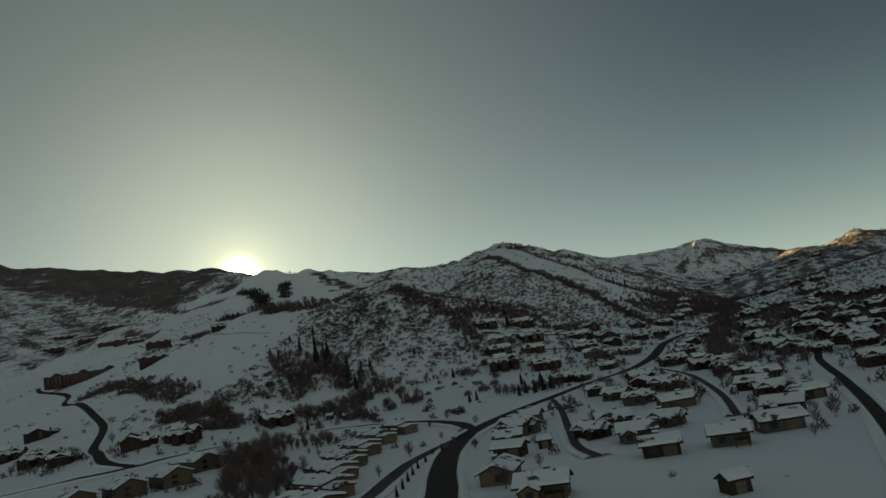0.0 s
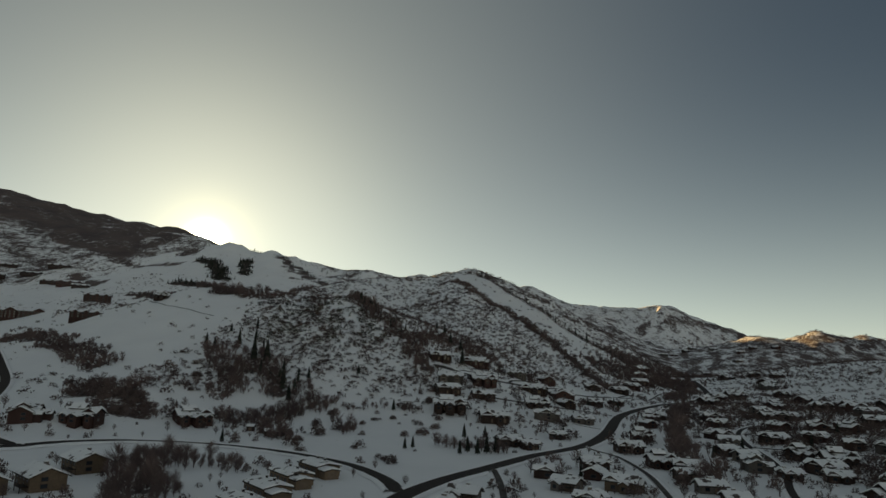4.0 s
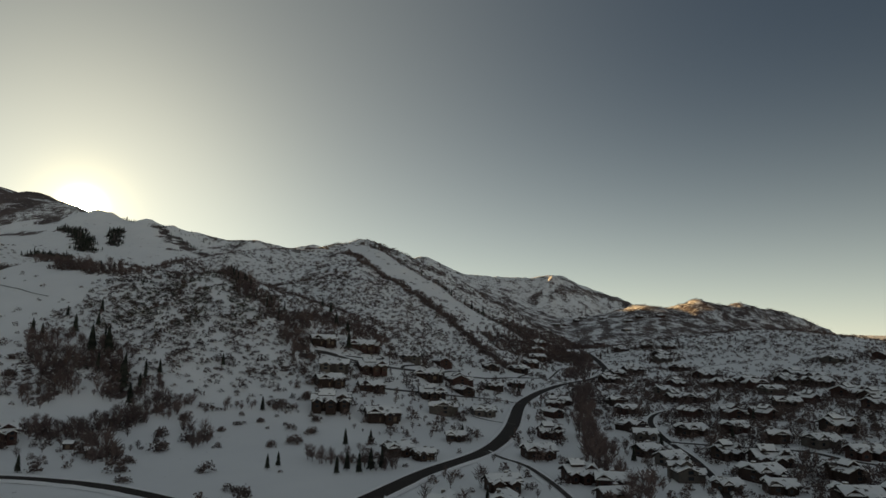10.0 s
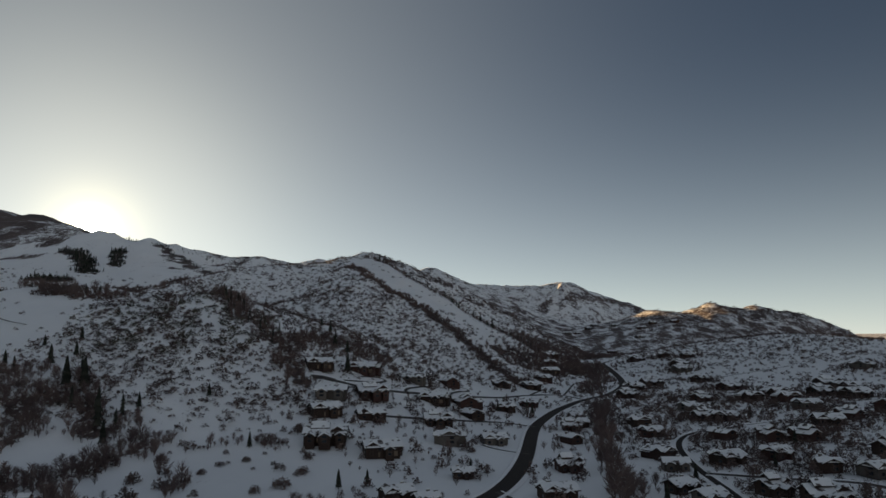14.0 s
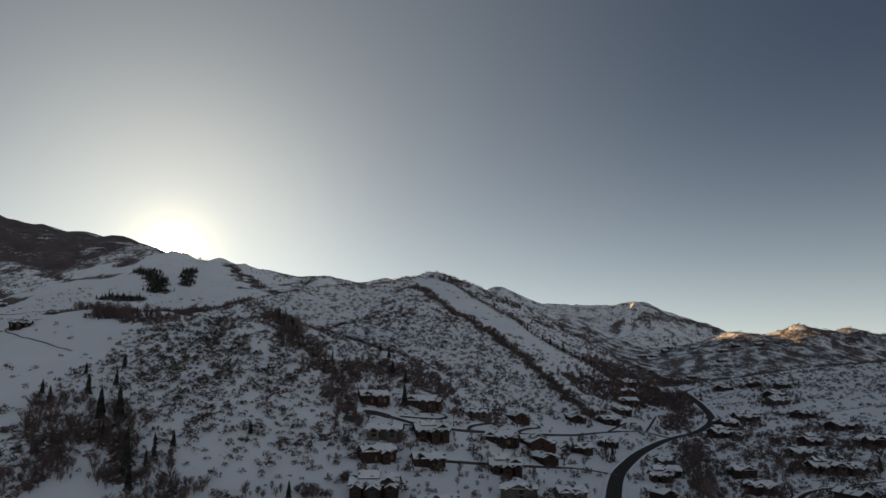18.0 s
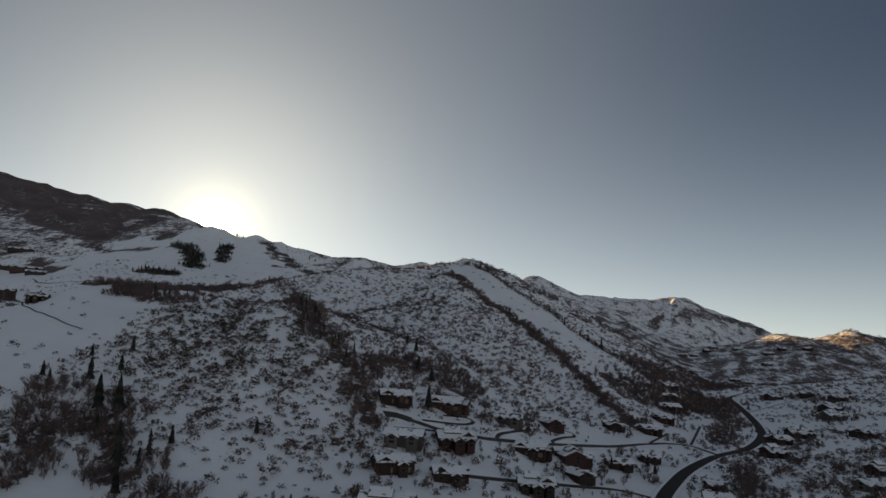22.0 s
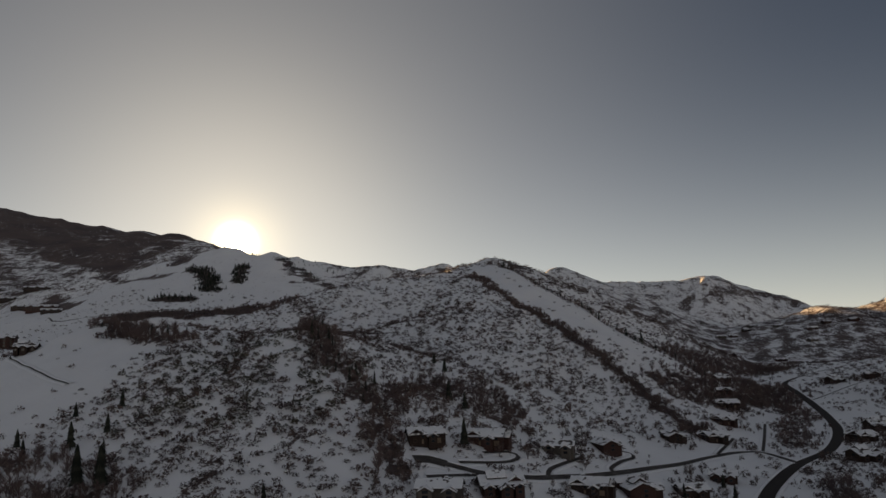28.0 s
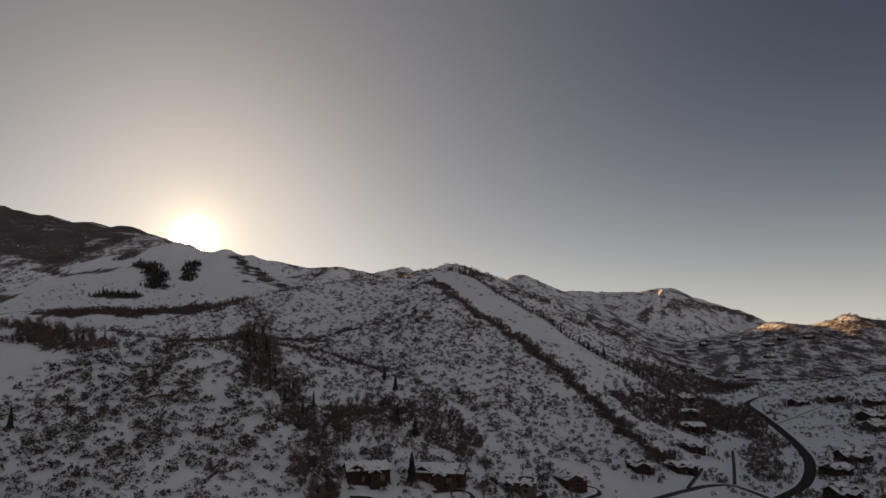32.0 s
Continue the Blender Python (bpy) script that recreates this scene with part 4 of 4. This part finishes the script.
def bare_tree(seed, twigs=95, thin=1.0):
    """Verts and triangles of a leafless tree, 1 high: a few stems and a loose crown of fine twigs."""
    r = np.random.RandomState(seed)
    v, f = [], []
    for k in range(4):
        a, lean = r.uniform(0, 6.283), r.uniform(0.03, 0.2)
        root, tip = np.array([r.normal(0, 0.02), r.normal(0, 0.02), 0]), np.array([math.cos(a) * lean, math.sin(a) * lean, r.uniform(0.7, 0.95)])
        side = np.array([-math.sin(a), math.cos(a), 0]) * 0.014
        base = len(v)
        v += [root - side, root + side, tip]
        f.append((base, base + 1, base + 2))
    for k in range(twigs):
        a, up = r.uniform(0, 6.283), r.uniform(-1, 1)
        d = math.sqrt(1 - up * up) * r.uniform(0.3, 1.0)
        c = np.array([math.cos(a) * d * 0.33, math.sin(a) * d * 0.33, 0.58 + up * 0.36 * r.uniform(0.5, 1)])
        way = np.array([math.cos(a) * 0.6, math.sin(a) * 0.6, r.uniform(0.3, 1.2)])
        way *= r.uniform(0.1, 0.2) / np.linalg.norm(way)
        side = np.cross(way, r.normal(0, 1, 3))
        side *= thin * r.uniform(0.009, 0.02) / (np.linalg.norm(side) + 1e-9)
        base = len(v)
        v += [c - way - side, c - way + side, c + way]
        f.append((base, base + 1, base + 2))
    return np.array(v), np.array(f)


def clump_bush(seed, bits=30, fine=1.0):
    """Verts and triangles of a dense low bush, 1 wide: small crooked sprays in a rough dome."""
    r = np.random.RandomState(seed)
    v, f = [], []
    for k in range(bits):
        a, up = r.uniform(0, 6.283), r.uniform(0, 1)
        d = 0.5 * math.sqrt(1 - up * up * 0.8) * r.uniform(0.35, 1.1)
        c = np.array([math.cos(a) * d, math.sin(a) * d, 0.12 + up * 0.6 * r.uniform(0.6, 1.15)])
        p = r.normal(0, 1, (3, 3))
        p /= np.linalg.norm(p, axis=1)[:, None]
        base = len(v)
        v += list(c + p * fine * r.uniform(0.12, 0.27))
        f.append((base, base + 1, base + 2))
    return np.array(v), np.array(f)


def planted(name, kinds, places, mat, label, category):
    """All plants of one kind in one mesh: places are rows of x, y, z, width, height, turn."""
    vs, fs, n = [], [], 0
    places = np.asarray(places, float)
    which = np.arange(len(places)) % len(kinds)
    for k, (v, f) in enumerate(kinds):
        p = places[which == k]
        if not len(p):
            continue
        c, s = np.cos(p[:, 5])[:, None], np.sin(p[:, 5])[:, None]
        w = p[:, 3][:, None]
        x = (v[None, :, 0] * c - v[None, :, 1] * s) * w + p[:, 0][:, None]
        y = (v[None, :, 0] * s + v[None, :, 1] * c) * w + p[:, 1][:, None]
        z = v[None, :, 2] * p[:, 4][:, None] + p[:, 2][:, None]
        vs.append(np.stack([x, y, z], -1).reshape(-1, 3))
        fs.append((f[None] + (np.arange(len(p)) * len(v))[:, None, None] + n).reshape(-1, 3))
        n += len(p) * len(v)
    ob = new(name, mesh_from(name, np.concatenate(vs), np.concatenate(fs), [mat]))
    return tagged(ob, label, category, kind="stuff")


plots = np.array(PLOTS, float)
SMOOTH_ROADS = [(smoothed(line, 12.0), wide) for line, wide, _ in ROADS]


def free(x, y, room=1.0):
    """True where neither a house nor a road stands."""
    ok = np.ones(x.shape, bool)
    for px, py, size in plots:
        ok &= np.hypot(x - px, y - py) > size * 0.52 + room
    for line, wide in SMOOTH_ROADS:
        ok &= away(x, y, line) > wide / 2 + 1.6 + room
    return ok


def jittered(x0, x1, y0, y1, step, seed):
    r = np.random.RandomState(seed)
    x, y = np.meshgrid(np.arange(x0, x1, step), np.arange(y0, y1, step))
    x, y = x.ravel(), y.ravel()
    return x + r.uniform(-0.5, 0.5, x.shape) * step, y + r.uniform(-0.5, 0.5, y.shape) * step, r


def rows(x, y, r, wide, tall, sink=0.25):
    """Rows for planted(): plants of about that width and height on the ground."""
    k = np.clip(np.exp(r.normal(-0.05, 0.35, x.shape)), 0.4, 2.1)
    return np.stack([x, y, height(x, y) - sink, wide * k * r.uniform(0.85, 1.2, x.shape), tall * k, r.uniform(0, 6.283, x.shape)], 1)


# scrub on the hills
x, y, r = jittered(-560, 660, 235, 1000, 3.4, 1)
p = scrub(x, y)
face = np.clip((x + 215) / 20, 0, 1) * np.clip((-55 - x) / 30, 0, 1) * np.clip((y - 385) / 25, 0, 1) * np.clip((560 - y) / 60, 0, 1)
keep = (r.uniform(0, 1, x.shape) < p * 0.72 + 0.16 * face * (away(x, y, CLEAR_STRIP) > 9)) & free(x, y)
oak = rows(x[keep], y[keep], r, 3.6, 3.3)
x, y, r = jittered(-1000, 800, 1000, 1600, 5.6, 2)
keep = (r.uniform(0, 1, x.shape) < scrub(x, y) * 0.8) & free(x, y)
oak = np.vstack([oak, rows(x[keep], y[keep], r, 4.6, 3.6)])
x, y, r = jittered(640, 1260, 1880, 2480, 8.0, 44)
keep = r.uniform(0, 1, x.shape) < np.clip(0.3 + 0.3 * waves(x / 60, y / 120, 45), 0.04, 0.8) * np.clip((height(x, y) - 80) / 50, 0, 1)
oak = np.vstack([oak, rows(x[keep], y[keep], r, 6.0, 3.4)])
x, y, r = jittered(-1000, -560, 450, 1000, 9.5, 3)
keep = (r.uniform(0, 1, x.shape) < scrub(x, y) * 0.5) & free(x, y)
oak = np.vstack([oak, rows(x[keep], y[keep], r, 5.0, 3.2)])
planted("scrub", [clump_bush(s, 44, 0.74) for s in range(6)], oak, SCRUB, "leafless brown scrub oak scattered over the snowy slopes", "scrub")
# frosted evergreen scrub on the shoulder
x, y, r = jittered(-260, -90, 440, 640, 4.2, 4)
near = np.clip((78 - np.hypot((x + 172), (y - 535) * 0.9)) / 30, 0, 1) * np.clip(0.5 + 0.6 * waves(x / 25, y / 25, 61), 0, 1)
keep = (r.uniform(0, 1, x.shape) < near * 0.85) & free(x, y)
planted("evergreen_scrub", [clump_bush(s, 36) for s in (11, 12, 13)], rows(x[keep], y[keep], r, 3.6, 3.0), SCRUB_FROST, "frosted grey-green scrub on the hill shoulder", "scrub")
# bushes on the meadow above the junction
MEADOW_BUSHES = ((-118, 361), (-103, 327), (-94, 345), (-89, 358), (-81, 363), (-98, 334), (-76, 383), (-70, 382), (-63, 397), (-78, 270), (-61, 244), (-54, 364), (-52, 346), (-56, 326), (-64, 319),
                 (-101, 252), (-111, 284), (-108, 306), (-119, 333), (-55, 236), (-87, 314), (-110, 268), (-238, 436), (-254, 427), (-213, 387), (-207, 354), (-216, 356), (-215, 377), (-228, 398), (-238, 402))
at = np.array(MEADOW_BUSHES, float)
r = np.random.RandomState(41)
fat = np.repeat(at, 3, 0) + r.normal(0, 1.1, (len(at) * 3, 2))
x, y, r = jittered(-140, 30, 245, 400, 9.0, 41)
keep = (r.uniform(0, 1, x.shape) < 0.02 + 0.22 * np.clip((y - 340) / 50, 0, 1)) & free(x, y, 1.0)
fat = np.vstack([fat, np.stack([x[keep], y[keep]], 1)])
planted("meadow_bush", [clump_bush(s, 190, 0.5) for s in (51, 52, 53)], rows(fat[:, 0], fat[:, 1], r, 3.9, 3.4), SCRUB, "round leafless bushes dotted over the snowy meadow", "bush")
# garden shrubs and bare trees between the houses
x, y, r = jittered(-330, 560, 20, 1100, 5.6, 5)
town = np.zeros(x.shape)
for px, py, size in plots:
    town = np.maximum(town, np.clip((34 - np.hypot(x - px, y - py)) / 14, 0, 1))
east = np.clip((x - 90) / 60, 0, 1)
keep = (r.uniform(0, 1, x.shape) < town * (0.34 + 0.42 * east + 0.2 * np.clip((y - 370) / 30, 0, 1) * np.clip((110 - x) / 30, 0, 1)) * np.clip((y - 30) / 170, 0.1, 1)) & free(x, y, 0.3)
planted("garden_shrub", [bare_tree(20, 130, 0.75), clump_bush(24, 90, 0.62), bare_tree(22, 130, 0.75), clump_bush(23, 90, 0.62)], rows(x[keep], y[keep], r, 3.9, 4.2), SCRUB, "leafless shrubs and saplings between the houses", "shrub")
# bare willows and cottonwoods
tall = []
for line, wide, step, high, seed in ((CREEK, 6, 3.8, 6.5, 6), (LEFT_GROVE, 13, 3.1, 5.5, 7), (WEST_GROVE, 10, 3.0, 5.5, 25), (LOW_GROVE, 10, 3.1, 6.0, 8), (SHED_GROVE, 6, 3.2, 6.0, 26), (MEADOW_ROW, 4, 3.0, 5.0, 27),
                                     (EDGE_ROW, 4, 3.2, 4.0, 28), (WILLOWS, 14, 3.4, 4.2, 9), (OVAL_THICKET, 18, 2.8, 3.8, 36), (MID_ROW, 5, 3.2, 4.0, 37), (QUIET_WOOD, 5, 2.6, 5.0, 38), (THROAT, 40, 5.6, 6.0, 12), (THROAT_UP, 44, 7.5, 6.5, 31),
                                     (BEND_BRUSH, 15, 5.0, 4.5, 32), (GULLY, 11, 4.0, 5.5, 13), (GULLY_TOP, 14, 6.0, 5.0, 33), (HOUSE_WOODS, 17, 3.8, 4.2, 14), (SCRUB_BAND, 11, 3.5, 4.2, 15), (RIDGE_TREES, 9, 4.6, 4.5, 35), (PLATEAU_TREES, 26, 5.0, 5.5, 39), (BACK_TREES, 11, 3.2, 6.0, 46)):
    a = np.array(line)
    x, y, r = jittered(a[:, 0].min() - 50, a[:, 0].max() + 50, a[:, 1].min() - 50, a[:, 1].max() + 50, step, seed)
    keep = (away(x, y, line) < wide * (1 + 0.35 * waves(x / 30, y / 30, 21))) & (r.uniform(0, 1, x.shape) < 0.72) & free(x, y, 0.5)
    tall.append(rows(x[keep], y[keep], r, high * 0.95, high))
planted("willow_thicket", [bare_tree(s, 84, 1.15) for s in range(30, 36)], np.vstack(tall), WILLOW, "bare brown willows and cottonwoods in thick stands", "thicket")
near = []
for line, wide, step, high, seed in ((ROADSIDE, 11, 2.9, 6.0, 10), (ROAD_ROW, 5, 3.0, 4.5, 29), (POND_EDGE, 2.5, 2.6, 2.4, 30)):
    a = np.array(line)
    x, y, r = jittered(a[:, 0].min() - 30, a[:, 0].max() + 30, a[:, 1].min() - 30, a[:, 1].max() + 30, step, seed)
    keep = (away(x, y, line) < wide * (1 + 0.35 * waves(x / 30, y / 30, 21))) & (r.uniform(0, 1, x.shape) < 0.42) & free(x, y, 0.5)
    near.append(rows(x[keep], y[keep], r, high * 0.9, high))
planted("cottonwood_thicket", [bare_tree(s, 260, 0.5) for s in range(60, 64)], np.vstack(near), WILLOW, "leafless brown cottonwoods and brush below the west road", "thicket")
# spruces in groves
groves = []
for line, wide, step, high, seed in ((GULLY[1:6], 8, 8.5, 8, 16), (RIDGE_TREES, 7, 8.5, 8, 17), (LEFT_GROVE, 10, 13.0, 12, 18), (LOW_DARK, 22, 4.8, 7.5, 34), (DARK_GROVES, 25, 4.4, 8, 19), (KNOB_GROVE, 18, 4.4, 8, 23), (KNOB_STRIP, 9, 7.0, 7, 40), (KNOB_TREES, 12, 11.0, 6, 24), (CREST_COPSE, 7, 5.0, 7, 47), (BACK_TREES, 9, 15.0, 7, 20),
                                     (PLATEAU_TREES, 20, 20.0, 6, 21)):
    a = np.array(line)
    x, y, r = jittered(a[:, 0].min() - 60, a[:, 0].max() + 60, a[:, 1].min() - 60, a[:, 1].max() + 60, step, seed)
    keep = (away(x, y, line) < wide * (1 + 0.3 * waves(x / 40, y / 40, 22))) & (r.uniform(0, 1, x.shape) < 0.7) & free(x, y, 2)
    groves.append(rows(x[keep], y[keep], r, high * 0.9, high))
planted("spruce_grove", [cone_tree(s, 6, 5) for s in (1, 2, 3)], np.vstack(groves), NEEDLES, "dark spruces in close groves on the hillside", "trees")


# single spruces
def build_spruce(seed, high):
    tree = new("spruce_tree")
    bm = bmesh.new()
    bmesh.ops.create_cone(bm, cap_ends=True, segments=8, radius1=high * 0.022, radius2=high * 0.006, depth=high * 0.95)
    part("trunk", turned(bm, pose(0, 0, high * 0.45)), BARK, tree)
    v, f = cone_tree(seed, 11, 10)
    crown = new("crown", mesh_from("crown", v * (high * 0.95, high * 0.95, high), f, [NEEDLES]))
    crown.parent = tree
    return tree


SPRUCES = ((-57, 277, 6), (-54, 282, 6), (21, 350, 7), (-33, 324, 8), (-22, 328, 7), (-235, 440, 9), (-220, 450, 13), (-197, 425, 18), (-188, 427, 18), (-222, 488, 10), (-27, 277, 8),
           (-22, 272, 8), (-18, 277, 9), (-14, 280, 8), (-30, 270, 7), (-143, 265, 7), (76, 545, 8), (75, 566, 8))
SPRUCES_FAR = ((-246, 449, 9), (-53, 507, 14), (-70, 566, 13), (50, 533, 8), (-213, 465, 10), (-165, 395, 12), (-150, 372, 12), (-240, 478, 8), (-83, 378, 8), (-60, 560, 11), (-85, 640, 11), (-95, 655, 9),
               (-150, 410, 9), (-120, 430, 8), (60, 240, 6), (22, 230, 6), (90, 300, 7), (150, 340, 7), (180, 380, 8), (200, 470, 9), (112, 330, 8), (-42, 74, 3), (-43, 83, 3), (-44, 92, 3), (-45, 101, 3), (-46, 111, 3), (-46, 121, 3), (-46, 131, 3), (-45, 140, 3))
KINDS = {}
for x, y, high in SPRUCES + SPRUCES_FAR:
    m = pose(x, y, float(height(x, y)) - 0.2, 0, 0, (x * 37 + y * 11) % 360)
    if high not in KINDS:
        ob = KINDS[high] = build_spruce(int(high), high)
        ob.matrix_basis = m
    else:
        ob = copy_thing(KINDS[high], m)
    tagged(ob, "tall dark spruce standing in the snow" if high > 10 else "small dark spruce standing in the snow", "spruce tree", "single spruces")
